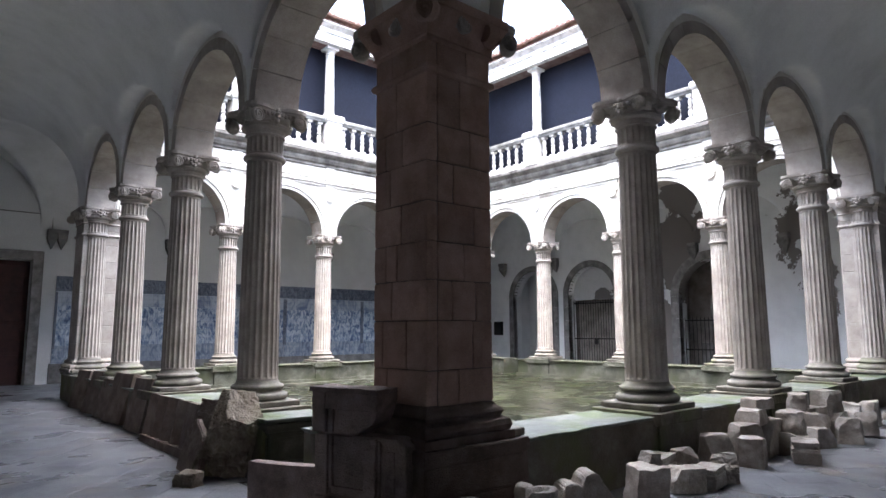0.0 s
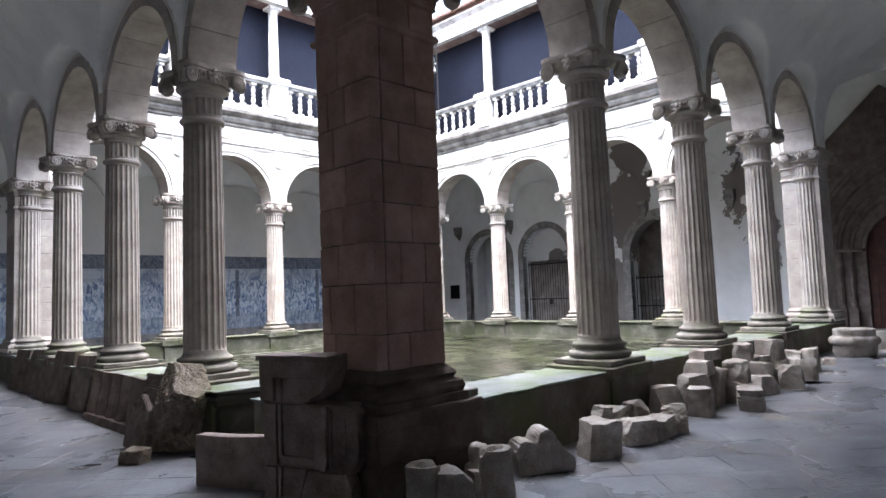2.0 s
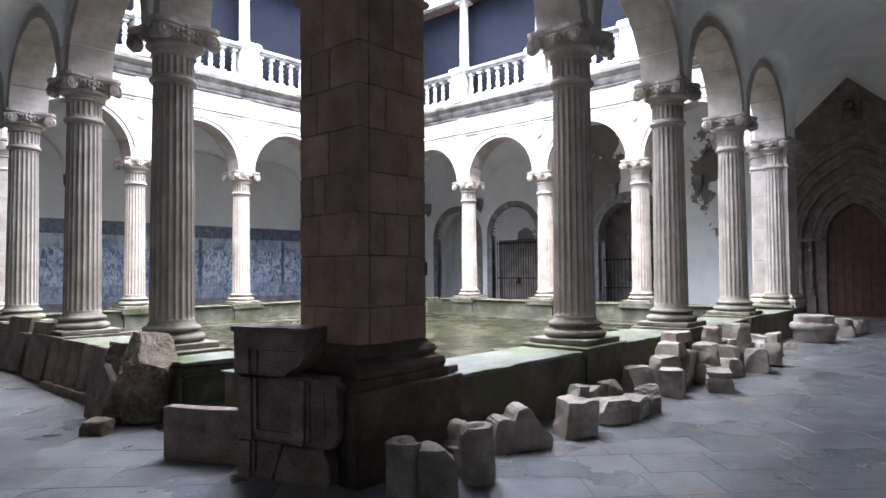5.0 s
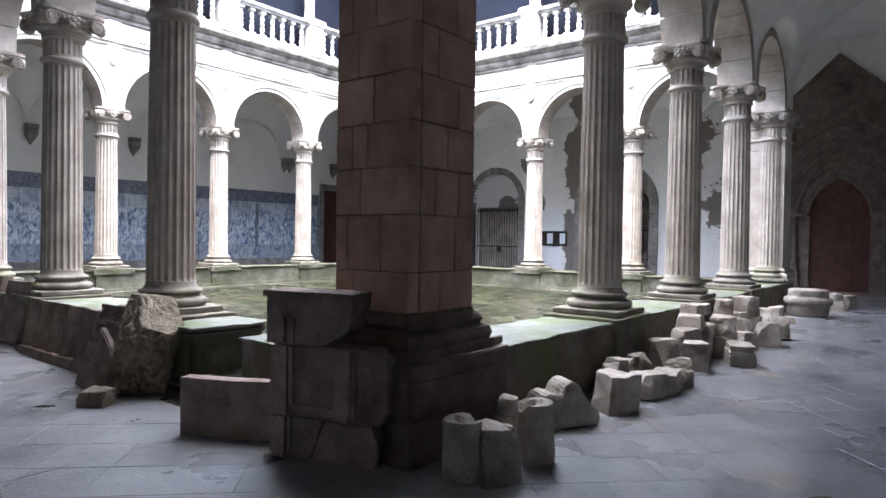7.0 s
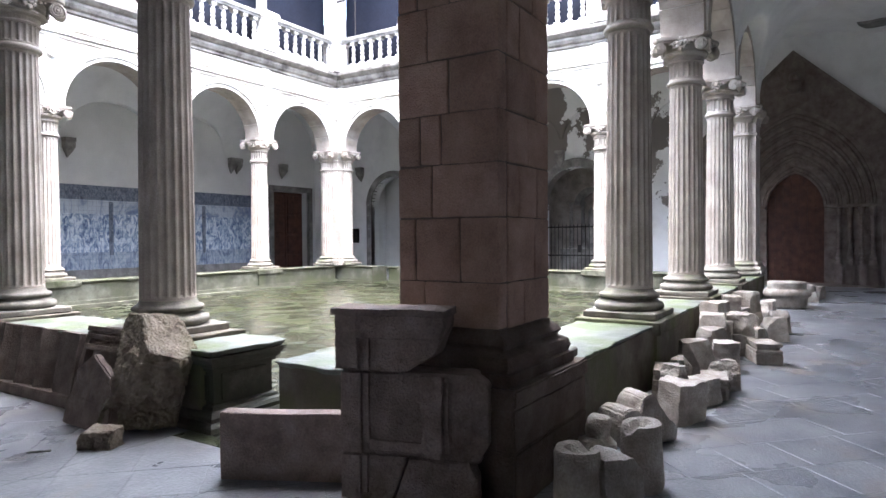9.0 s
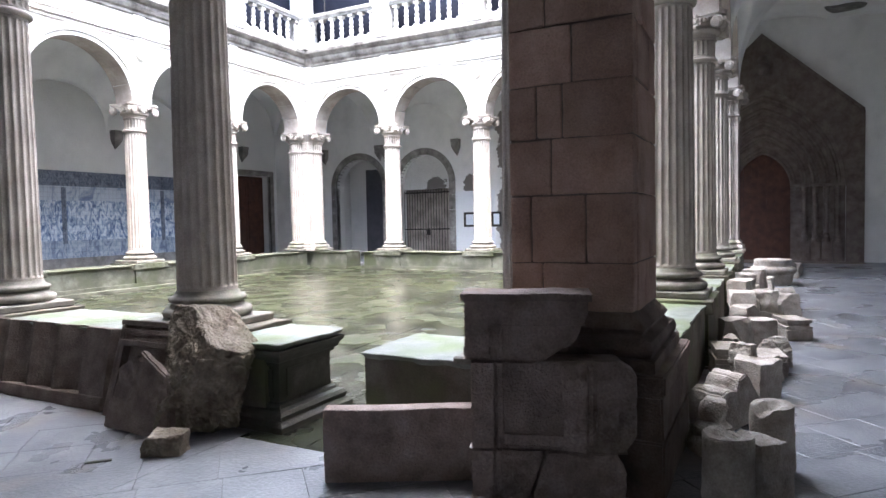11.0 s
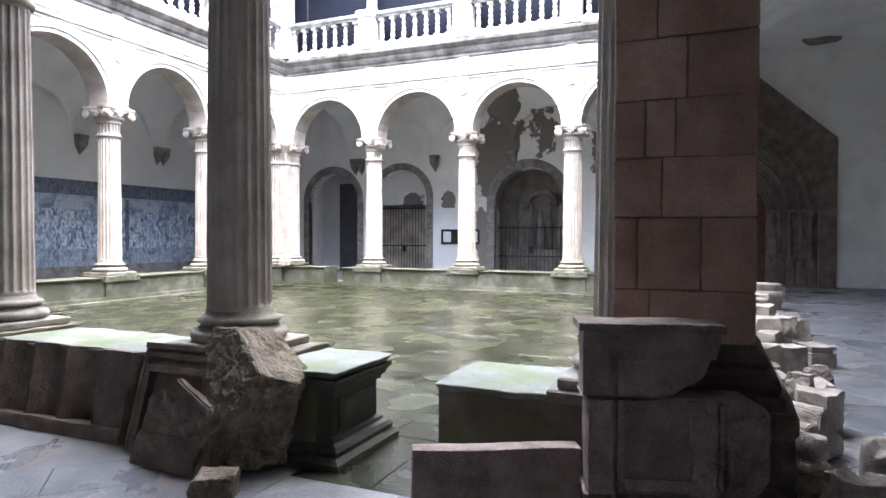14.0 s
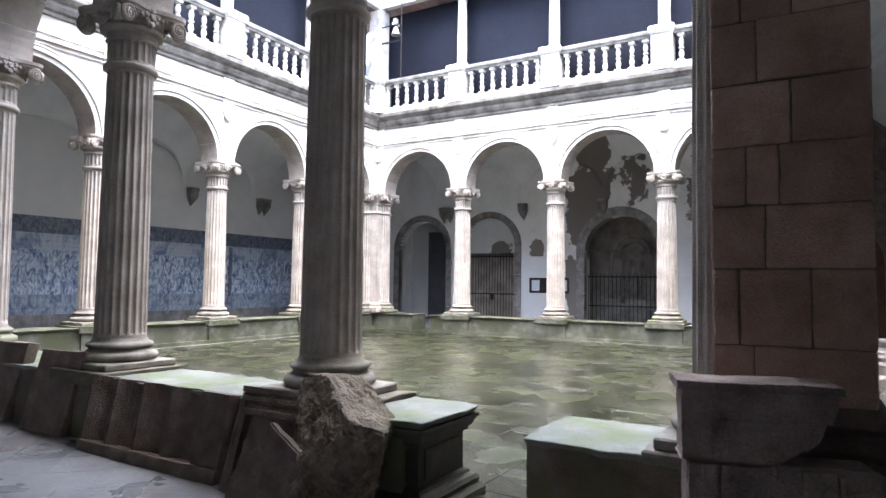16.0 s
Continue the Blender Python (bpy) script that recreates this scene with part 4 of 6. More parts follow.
def portal():
    cy, spring = 3.55, 2.38
    pt = thing("church_portal", "dark stepped Gothic stone portal with gable and carved orders", "portal")
    bm = bmesh.new()
    us = sorted({1.0, 6.16, *[cy + 2.1 * math.sin(math.pi * k / 48 - math.pi / 2) for k in range(49)], cy + 0.02})
    xf = WALL_E_X - 0.09

    def top(y):
        return 4.43 + (6.87 - 4.43) * max(0.0, 1 - abs(y - 3.58) / 2.58)

    def bot(y):
        return pointed_z(abs(y - cy), 2.1, spring) if abs(y - cy) < 2.1 - 1e-6 else -0.2
    for a, b in zip(us, us[1:]):
        mid = (a + b) / 2
        inside = abs(mid - cy) < 2.1
        za, zb = (pointed_z(abs(a - cy), 2.1, spring), pointed_z(abs(b - cy), 2.1, spring)) if inside else (-0.2, -0.2)
        f = [bm.verts.new(p) for p in ((xf, a, za), (xf, b, zb), (xf, b, top(b)), (xf, a, top(a)))]
        g = [bm.verts.new((WALL_E_X + 0.02, v.co.y, v.co.z)) for v in f]
        bm.faces.new(f)
        bm.faces.new((f[2], f[3], g[3], g[2]))
        bm.faces.new((f[0], f[1], g[1], g[0]))
    for y in (1.0, 6.16):
        bm.faces.new([bm.verts.new(p) for p in ((xf, y, -0.2), (WALL_E_X + 0.02, y, -0.2), (WALL_E_X + 0.02, y, top(y)), (xf, y, top(y)))])
    bmesh.ops.remove_doubles(bm, verts=bm.verts[:], dist=0.0005)
    part("gable", bm, PORTAL, pt, "dark ashlar gable")
    for s in (-1, 1):
        bm = bmesh.new()
        sweep(bm, [(xf, 3.58 + s * 2.58, 4.47), (xf, 3.58, 6.89)], [(-0.05, -0.09), (0.05, -0.09), (0.05, 0.0), (-0.05, 0.0)])
        part("coping", bm, PORTAL, pt)
    radii = (2.1, 1.83, 1.57, 1.30, 1.03, 0.74)
    for k, (ro, ri) in enumerate(zip(radii, radii[1:])):
        x0 = WALL_E_X - 0.02 + 0.085 * k
        bm = bmesh.new()
        rows3 = []
        n = 32
        for i in range(n + 1):
            s = -1 + 2 * i / n
            s = math.sin(s * math.pi / 2)
            rows3.append(((cy + ro * s, pointed_z(abs(ro * s), ro, spring)), (cy + ri * s, pointed_z(abs(ri * s), ri, spring))))
        for a, b in zip(rows3, rows3[1:]):
            q = [bm.verts.new((x0, *p)) for p in (a[0], a[1], b[1], b[0])]
            bm.faces.new(q)
            r = [bm.verts.new((WALL_E_X + 0.52, *p)) for p in (a[1], b[1])]
            bm.faces.new((q[1], q[2], r[1], r[0]))
        bmesh.ops.remove_doubles(bm, verts=bm.verts[:], dist=0.0005)
        part("order", bm, PORTAL, pt)
        for rr, rad in ((ri + 0.03, 0.045), (ri + 0.13, 0.03)):
            bm = bmesh.new()
            path = []
            for i in range(41):
                s = math.sin((-1 + 2 * i / 40) * math.pi / 2)
                path.append((x0 - 0.005, cy + rr * s, pointed_z(abs(rr * s), rr, spring)))
            sweep(bm, path, round_section(rad, 6), up=Vector((1, 0, 0)))
            part("roll", bm, PORTAL, pt, smooth=True)
        for s in (-1, 1):
            ya, yb = sorted((cy + s * ri, cy + s * ro))
            bm = bmesh.new()
            box(bm, x0, WALL_E_X + 0.5, ya, yb, 0.0, spring)
            part("jamb", bm, PORTAL, pt)
            if k < 4:
                bm = bmesh.new()
                yc = cy + s * (ri + 0.07)
                lathe(bm, [(0.10, 0.75), (0.10, 0.85), (0.075, 0.9), (0.085, 0.96), (0.055, 1.02), (0.055, 2.08), (0.07, 2.10), (0.06, 2.14), (0.085, 2.28), (0.10, 2.38)], 14, (x0 - 0.03, yc, 0))
                box(bm, x0 - 0.14, x0 + 0.02, yc - 0.11, yc + 0.11, 0.1, 0.76)
                part("colonnette", bm, PORTAL, pt)
    for s in (-1, 1):
        ya, yb = sorted((cy + s * 0.74, cy + s * 2.15))
        bm = bmesh.new()
        box(bm, WALL_E_X - 0.12, WALL_E_X + 0.3, ya, yb, 2.36, 2.44)
        part("impost", bm, PORTAL, pt)
    bm = bmesh.new()
    box(bm, WALL_E_X - 0.16, WALL_E_X - 0.07, 3.28, 3.82, 5.66, 6.28)
    bmesh.ops.create_icosphere(bm, subdivisions=2, radius=0.15, matrix=Matrix.Translation((WALL_E_X - 0.16, 3.55, 6.1)))
    bmesh.ops.create_icosphere(bm, subdivisions=2, radius=0.2, matrix=Matrix.Translation((WALL_E_X - 0.13, 3.55, 5.86)))
    part("worn_relief", bm, PORTAL, pt)
    door = thing("door_portal", "closed dark brown plank door in the pointed portal", "door", kind="structure")
    n = 7
    for k in range(n):
        ya, yb = cy - 0.74 + 1.48 * k / n, cy - 0.74 + 1.48 * (k + 1) / n
        bm = bmesh.new()
        za, zb = pointed_z(abs(ya - cy), 0.765, spring), pointed_z(abs(yb - cy), 0.765, spring)
        zm = 0.02
        pts = [(ya + 0.004, 0.1), (yb - 0.004, 0.1), (yb - 0.004, zb), (ya + 0.004, za)]
        if ya < cy < yb:
            pts.insert(3, (cy, pointed_z(0, 0.765, spring)))
        f = [bm.verts.new((WALL_E_X + 0.44, y, z)) for y, z in pts]
        g = [bm.verts.new((WALL_E_X + 0.50, y, z)) for y, z in pts]
        bm.faces.new(f)
        bm.faces.new(g)
        for i in range(len(pts)):
            bm.faces.new((f[i], f[(i + 1) % len(pts)], g[(i + 1) % len(pts)], g[i]))
        part("plank", bm, WOOD, door)
    bm = bmesh.new()
    box(bm, WALL_E_X + 0.505, WALL_E_X + 0.53, cy - 0.9, cy + 0.9, 0, 3.7)
    part("backing", bm, WOOD, door)
    bm = bmesh.new()
    box(bm, WALL_E_X - 0.6, WALL_E_X + 0.5, 1.0, 6.0, 0.0, 0.2)
    bmesh.ops.bevel(bm, geom=bm.edges[:], offset=0.015, segments=1, affect="EDGES")
    part("step", bm, PORTAL, pt, "worn stone step")


portal()


def room(name, x0, x1, y0, y1, h, material, label):
    bm = bmesh.new()
    for q in (((x1, y0, 0), (x1, y1, 0), (x1, y1, h), (x1, y0, h)), ((x0, y0, 0), (x1, y0, 0), (x1, y0, h), (x0, y0, h)),
              ((x0, y1, 0), (x1, y1, 0), (x1, y1, h), (x0, y1, h)), ((x0, y0, h), (x1, y0, h), (x1, y1, h), (x0, y1, h)), ((x0, y0, 0.12), (x1, y0, 0.12), (x1, y1, 0.12), (x0, y1, 0.12))):
        bm.faces.new([bm.verts.new(p) for p in q])
    return tagged(part(name, bm, material, kind="structure"), label, "wall")


WX = WALL_E_X + 0.5
# one mottled stone tone for the chapel and the store recess
DARK = mat("room_lining_stone", [(0.18, 0.1595, 0.14), (0.39, 0.348, 0.308)], 0.9, 2.2, 0.4, 30)
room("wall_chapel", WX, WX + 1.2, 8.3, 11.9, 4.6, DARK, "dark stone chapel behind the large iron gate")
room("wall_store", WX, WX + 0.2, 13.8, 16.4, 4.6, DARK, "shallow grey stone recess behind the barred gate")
room("wall_passage", WX, WX + 0.9, 16.7, 19.5, 4.6, PLASTER, "shallow limewashed passage behind an open arch")
bm = bmesh.new()
box(bm, WX + 0.1, WX + 0.88, 16.71, 18.14, 0.12, 3.72)
tagged(part("door_passage", bm, DARK_PAINT, kind="structure"), "dark doorway leaf standing open inside the arch", "door")


def arch_frame(cy, r, spring, width, label):
    fr = thing("arch_frame", label, "arch", "stone arches of the east wall", kind="structure")
    n = 11
    for k in range(n):
        bm = bmesh.new()
        rows4 = []
        for j in range(4):
            a = math.pi * (k + j / 3) / n
            rows4.append([(cy + q * math.cos(a), spring + q * math.sin(a)) for q in (r, r + width)])
        for p, q in zip(rows4, rows4[1:]):
            f = [bm.verts.new((WALL_E_X - 0.05, *w)) for w in (p[0], p[1], q[1], q[0])]
            g = [bm.verts.new((WALL_E_X + 0.2, *w)) for w in (p[0], p[1], q[1], q[0])]
            bm.faces.new(f)
            bm.faces.new((f[0], f[3], g[3], g[0]))
            bm.faces.new((f[1], f[2], g[2], g[1]))
        part("voussoir", bm, GREY_STONE, fr)
    for s in (-1, 1):
        y0, y1 = sorted((cy + s * r, cy + s * (r + width)))
        z = 0.0
        for dz in (0.75, 0.6, 0.65, 0.55, 0.8):
            if z >= spring - 0.05:
                break
            z1 = min(spring, z + dz)
            part("jamb_block", bevelled_box(WALL_E_X - 0.05, WALL_E_X + 0.2, y0, y1, z + 0.003, z1 - 0.003, 0.008), GREY_STONE, fr)
            z = z1
    return fr


arch_frame(18.055, 1.115, 2.99, 0.25, "dark stone arch round an open passage")
arch_frame(15.08, 1.08, 3.03, 0.25, "dark stone arch round a barred gate")
arch_frame(10.14, 1.22, 2.78, 0.30, "dark stone arch round the chapel gate")


def gate(y0, y1, z1, x, label, step=0.115):
    gt = thing("iron_gate", label, "gate", "iron gates")
    n = round((y1 - y0) / step)
    data = None
    for k in range(n + 1):
        y = y0 + (y1 - y0) * k / n
        if data is None:
            bm = bmesh.new()
            lathe(bm, [(0.013, 0.1), (0.013, z1 - 0.08), (0.02, z1 - 0.06), (0.001, z1 + 0.03)], 6)
            data = part("bar", bm, IRON, gt).data
            ob = gt.children[0]
        else:
            ob = new("bar", data)
            ob.parent = gt
        ob.matrix_basis = Matrix.Translation((x, y, 0))
    for z in (0.35, z1 * 0.45, z1 - 0.12):
        bm = bmesh.new()
        box(bm, x - 0.012, x + 0.012, y0, y1, z, z + 0.045)
        part("rail", bm, IRON, gt)
    bm = bmesh.new()
    box(bm, x - 0.03, x + 0.03, (y0 + y1) / 2 - 0.07, (y0 + y1) / 2 + 0.07, 1.05, 1.3)
    part("lock_case", bm, IRON, gt)


gate(14.02, 16.14, 2.78, WALL_E_X + 0.3, "black iron bar gate closing a store room arch")
gate(8.94, 11.34, 2.03, WALL_E_X + 0.3, "black iron gate closing the dark chapel arch", 0.14)
bm = bmesh.new()
pts = [(14.0, 2.82), (16.16, 2.82)] + [(15.08 + 1.08 * math.cos(math.pi * k / 20), 3.03 + 1.08 * math.sin(math.pi * k / 20)) for k in range(21)]
f = bm.faces.new([bm.verts.new((WALL_E_X + 0.34, *p)) for p in pts])
ext = bmesh.ops.extrude_face_region(bm, geom=[f])
bmesh.ops.translate(bm, vec=(0.08, 0, 0), verts=[v for v in ext["geom"] if isinstance(v, bmesh.types.BMVert)])
tagged(part("wall_tympanum", bm, patched("stained_tympanum", [(0.5, 0.5, 0.49), (0.58, 0.58, 0.57)], (0.14, 0.13, 0.12), [((21.5, 14.72, 2.85), (1.0, 0.85, 0.62), 0.95)]), kind="structure"), "limewashed filling with a dark stain above the gate", "wall")
# altar in the chapel
al = thing("altar", "dim carved stone altar with a niche in the chapel", "altar")
bm = bmesh.new()
box(bm, WX + 0.4, WX + 1.15, 9.1, 11.1, 0.12, 1.15)
part("table", bm, GREY_STONE, al)
for y in (9.3, 9.75, 10.4, 10.85):
    bm = bmesh.new()
    lathe(bm, torus_profile(1.15, 1.25, 0.08, 0.03) + [(0.07, 1.3), (0.06, 2.7), (0.1, 2.85)], 12, (WX + 0.85, y, 0))
    part("small_column", bm, GREY_STONE, al)
bm = bmesh.new()
for k in range(12):
    a0, a1 = math.pi * k / 12, math.pi * (k + 1) / 12
    q = [(10.07 + r * math.cos(a), 2.75 + r * math.sin(a)) for r, a in ((0.42, a0), (0.62, a0), (0.62, a1), (0.42, a1))]
    f1 = [bm.verts.new((WX + 0.75, *p)) for p in q]
    g1 = [bm.verts.new((WX + 1.1, *p)) for p in q]
    bm.faces.new(f1)
    for i in range(4):
        bm.faces.new((f1[i], f1[(i + 1) % 4], g1[(i + 1) % 4], g1[i]))
part("niche_arch", bm, GREY_STONE, al)
bm = bmesh.new()
lathe(bm, [(0.16, 1.15), (0.2, 1.5), (0.14, 2.0), (0.1, 2.35), (0.11, 2.5), (0.02, 2.65)], 12, (WX + 0.8, 10.07, 0))
tagged(part("statue", bm, GREY_STONE), "plain weathered stone figure standing on the altar", "statue")


def framed_board():
    bd = thing("notice_board", "black framed notice board with pale sheets on the wall", "notice board")
    x = WALL_E_X - 0.05
    bm = bmesh.new()
    box(bm, x + 0.012, WALL_E_X, 11.95, 13.39, 1.37, 1.85)
    part("backing", bm, IRON, bd)
    for y0, y1, z0, z1 in ((11.92, 13.41, 1.34, 1.385), (11.92, 13.41, 1.835, 1.88), (11.92, 11.965, 1.385, 1.835), (13.365, 13.41, 1.385, 1.835)):
        part("frame_bar", bevelled_box(x, x + 0.03, y0, y1, z0, z1, 0.006), IRON, bd)
    for y0, y1 in ((13.02, 13.32), (12.5, 12.74), (12.0, 12.22)):
        bm = bmesh.new()
        box(bm, x + 0.005, x + 0.012, y0, y1, 1.42, 1.80)
        part("sheet", bm, PAPER, bd, "pale paper sheet")


framed_board()
bm = bmesh.new()
box(bm, WALL_E_X - 0.006, WALL_E_X, 12.18, 13.76, 0.1, 2.66)
tagged(part("painted_dado", bm, mat("fresh_white_paint", [(0.68, 0.70, 0.73), (0.74, 0.76, 0.79)], 0.85, 0.8, 0.05, 30), kind="structure"), "fresh bluish white repainted lower patch of wall", "wall paint")
# stone consoles that carry the vault
def console(p, turn, wide, label="dark stone console under the vault"):
    cb = thing("vault_console", label, "console", "vault consoles", Matrix.Translation(p) @ pose(0, 0, 0, 0, 0, turn))
    bm = bmesh.new()
    box(bm, -wide, wide, -0.26, 0.0, -0.12, 0.0)
    part("abacus", bm, GREY_STONE, cb)
    bm = bmesh.new()
    for c in ((0.0,) if wide < 0.2 else (-wide / 2, wide / 2)):
        w = (wide if wide < 0.2 else wide / 2) * 0.95
        rows5 = []
        for q in range(7):
            k = 1.0 if q < 3 else 1 - ((q - 2) / 4) ** 1.2
            z = -0.12 - 0.48 * q / 6
            d = 0.03 + 0.20 * k
            rows5.append([bm.verts.new(v) for v in ((c - w * max(k, 0.06), 0, z), (c - w * max(k, 0.06), -d, z), (c + w * max(k, 0.06), -d, z), (c + w * max(k, 0.06), 0, z))])
        for a, b in zip(rows5, rows5[1:]):
            for i in range(4):
                bm.faces.new((a[i], a[(i + 1) % 4], b[(i + 1) % 4], b[i]))
        bm.faces.new(rows5[0])
        bm.faces.new(rows5[-1])
    part("bracket", bm, GREY_STONE, cb)


for x, w in ((4.08, 0.27), (7.44, 0.16), (10.47, 0.16), (13.6, 0.16), (16.72, 0.27), (19.2, 0.16)):
    console((x, WALL_N_Y, 4.72), 0, w)
for y, w in ((7.73, 0.15), (10.7, 0.15), (13.65, 0.15), (16.88, 0.27), (19.7, 0.15)):
    console((WALL_E_X, y, 4.58), -90, w)

# ---- north wall ----
def tile_panel(x0, x1):
    ap = thing("azulejo_panel", "blue and white painted tile panel with scenic field", "tile panel", "azulejo panels on the north wall")
    y = WALL_N_Y
    for name, z0, z1, d, mt in (("frieze", 2.86, 3.32, 0.030, AZUL_DARK), ("sky_band", 2.42, 2.86, 0.024, AZUL_SKY), ("field", 1.20, 2.42, 0.024, AZUL), ("plinth_band", 0.66, 1.20, 0.030, AZUL_LOW)):
        bm = bmesh.new()
        box(bm, x0 + 0.003, x1 - 0.003, y - d, y, z0, z1)
        part(name, bm, mt, ap)
    for a, b in ((x0 + 0.003, x0 + 0.07), (x1 - 0.07, x1 - 0.003)):
        bm = bmesh.new()
        box(bm, a, b, y - 0.034, y, 1.10, 2.82)
        part("side_border", bm, AZUL_DARK, ap)


AZUL_LOW = azulejo_material("azulejo_plinth", 0.0, 3.5, ((0.13, 0.165, 0.25), (0.24, 0.29, 0.375), (0.40, 0.44, 0.50)))
for a, b in ((4.15, 8.085), (8.085, 11.81), (11.81, 15.33), (15.33, 18.45)):
    tile_panel(a, b)
bm = bmesh.new()
box(bm, 4.1, 18.5, WALL_N_Y - 0.04, WALL_N_Y, 0.0, 0.66)
tagged(part("baseboard", bm, GREY_STONE, kind="structure"), "dark stone skirting below the tile panels", "skirting")


def framed_door(x0, x1, h, fw, leaf_mat, label):
    dr = thing("door_north", label, "door", kind="structure")
    y = WALL_N_Y
    for a, b, z0, z1 in ((x0 - fw, x0, 0, h + fw), (x1, x1 + fw, 0, h + fw), (x0, x1, h, h + fw)):
        part("stone_frame", bevelled_box(a, b, y - 0.07, y + 0.1, z0 + 0.002, z1, 0.012), GREY_STONE, dr)
    for a, b in ((x0, (x0 + x1) / 2), ((x0 + x1) / 2, x1)):
        leaf = part("leaf", bevelled_box(a + 0.005, b - 0.005, y + 0.36, y + 0.42, 0.05, h - 0.01, 0.006), leaf_mat, dr)
        for k in range(4):
            z0 = 0.15 + (h - 0.2) * k / 4
            part("panel", bevelled_box(a + 0.12, b - 0.12, y + 0.335, y + 0.37, z0, z0 + (h - 0.2) / 4 - 0.1, 0.012), leaf_mat, leaf)
    bm = bmesh.new()
    box(bm, x0 - 0.1, x1 + 0.1, y + 0.43, y + 0.48, 0, h + 0.1)
    part("backing", bm, leaf_mat, dr)


framed_door(0.9, 3.5, 3.76, 0.28, RED_WOOD, "closed dark red wooden double door in a stone frame")
framed_door(18.72, 20.75, 3.6, 0.22, WOOD, "closed dark brown wooden double door in a stone frame")
bm = bmesh.new()
box(bm, WALL_E_X - 0.12, WALL_E_X, 19.85, 20.3, 1.4, 2.0)
tagged(part("wall_cabinet", bm, IRON), "small dark box fixed to the white east wall", "wall box")
# dark oval opening in the vault
bm = bmesh.new()
ring1 = [bm.verts.new((20.19 + 0.34 * math.cos(2 * math.pi * k / 28), 1.57 + 0.50 * math.sin(2 * math.pi * k / 28), 0)) for k in range(28)]
ring2 = [bm.verts.new((20.19 + 0.30 * math.cos(2 * math.pi * k / 28), 1.57 + 0.45 * math.sin(2 * math.pi * k / 28), -0.05)) for k in range(28)]
for v in ring1:
    v.co.z = vault_height(v.co.x, v.co.y) + 0.01
for v in ring2:
    v.co.z = vault_height(v.co.x, v.co.y) - 0.05
for k in range(28):
    bm.faces.new((ring1[k], ring1[(k + 1) % 28], ring2[(k + 1) % 28], ring2[k]))
bm.faces.new(ring2)
tagged(part("vault_vent", bm, GREY_STONE), "dark oval vent cover set in the vault", "vent")
# bell at the upper corner
bl = thing("hanging_bell", "small pale metal bell on an iron pole in the upper gallery", "bell", m=Matrix.Translation((QX - 0.62, QY - 1.2, 9.55)))
bm = bmesh.new()
lathe(bm, [(0.15, 0.0), (0.14, 0.03), (0.11, 0.1), (0.085, 0.2), (0.06, 0.25), (0.02, 0.27)], 16)
part("body", bm, BRONZE, bl)
bm = bmesh.new()
box(bm, -0.14, 0.14, -0.05, 0.05, 0.3, 0.38)
box(bm, -0.07, 0.07, -0.05, 0.05, 0.38, 0.52)
box(bm, -0.02, 0.02, -0.02, 0.02, 0.26, 0.32)
part("headstock", bm, BRONZE, bl)
for x, y, z0, z1 in ((0.0, -0.22, -1.4, 1.1),):
    bm = bmesh.new()
    lathe(bm, [(0.02, z0), (0.02, z1)], 8, (x, y, 0))
    box(bm, -0.015, 0.015, -0.24, 0.55, -0.22, -0.18)
    box(bm, -0.015, 0.015, -0.24, 0.55, 0.32, 0.35)
    part("pole", bm, IRON, bl)

# ---- stone fragments along the west parapet ----
def placed(ob, m):
    ob.matrix_basis = m
    return ob


ST = Matrix(((0.305, 0.952, 0, 3.08), (-0.952, 0.305, 0, 4.79), (0, 0, 1, 0), (0, 0, 0, 1)))


def stacked(name, parts_, label, m, cuts=()):
    """A framed block; each cut breaks its right end off along a plane (point, normal)."""
    t = thing(name, label, "carved stone", "stack of carved blocks", m)
    for nm, seed, args, rough, bev in parts_:
        x0, x1, y0, y1, z0, z1 = args
        bm = bmesh.new()
        box(bm, *args)
        for co, no in cuts:
            cut = bmesh.ops.bisect_plane(bm, geom=bm.verts[:] + bm.edges[:] + bm.faces[:], plane_co=co, plane_no=no, clear_outer=True)
            edges = [g for g in cut["geom_cut"] if isinstance(g, bmesh.types.BMEdge)]
            if len(edges) > 2:
                bmesh.ops.holes_fill(bm, edges=edges, sides=0)
        bmesh.ops.bevel(bm, geom=bm.edges[:], offset=min(bev, 0.2 * min(x1 - x0, y1 - y0, z1 - z0)) * 0.6, segments=2, affect="EDGES", profile=0.6, clamp_overlap=True)
        refine(bm, 0.035, 6)
        off = Vector((seed * 7.3, seed * 3.1, seed * 1.9))
        for v in bm.verts:
            d = noise.noise_vector(v.co * 3 + off) * rough + noise.noise_vector(v.co * 11 + off) * rough * 0.7 + noise.noise_vector(v.co * 28 + off) * rough * 0.45
            if v.co.z > z1 - 0.01 and nm == "body":
                d.z += 0.012 * noise.noise(v.co * 5 + off)
            v.co += d
        part(nm, bm, FRAG_DARK, t)
    return t


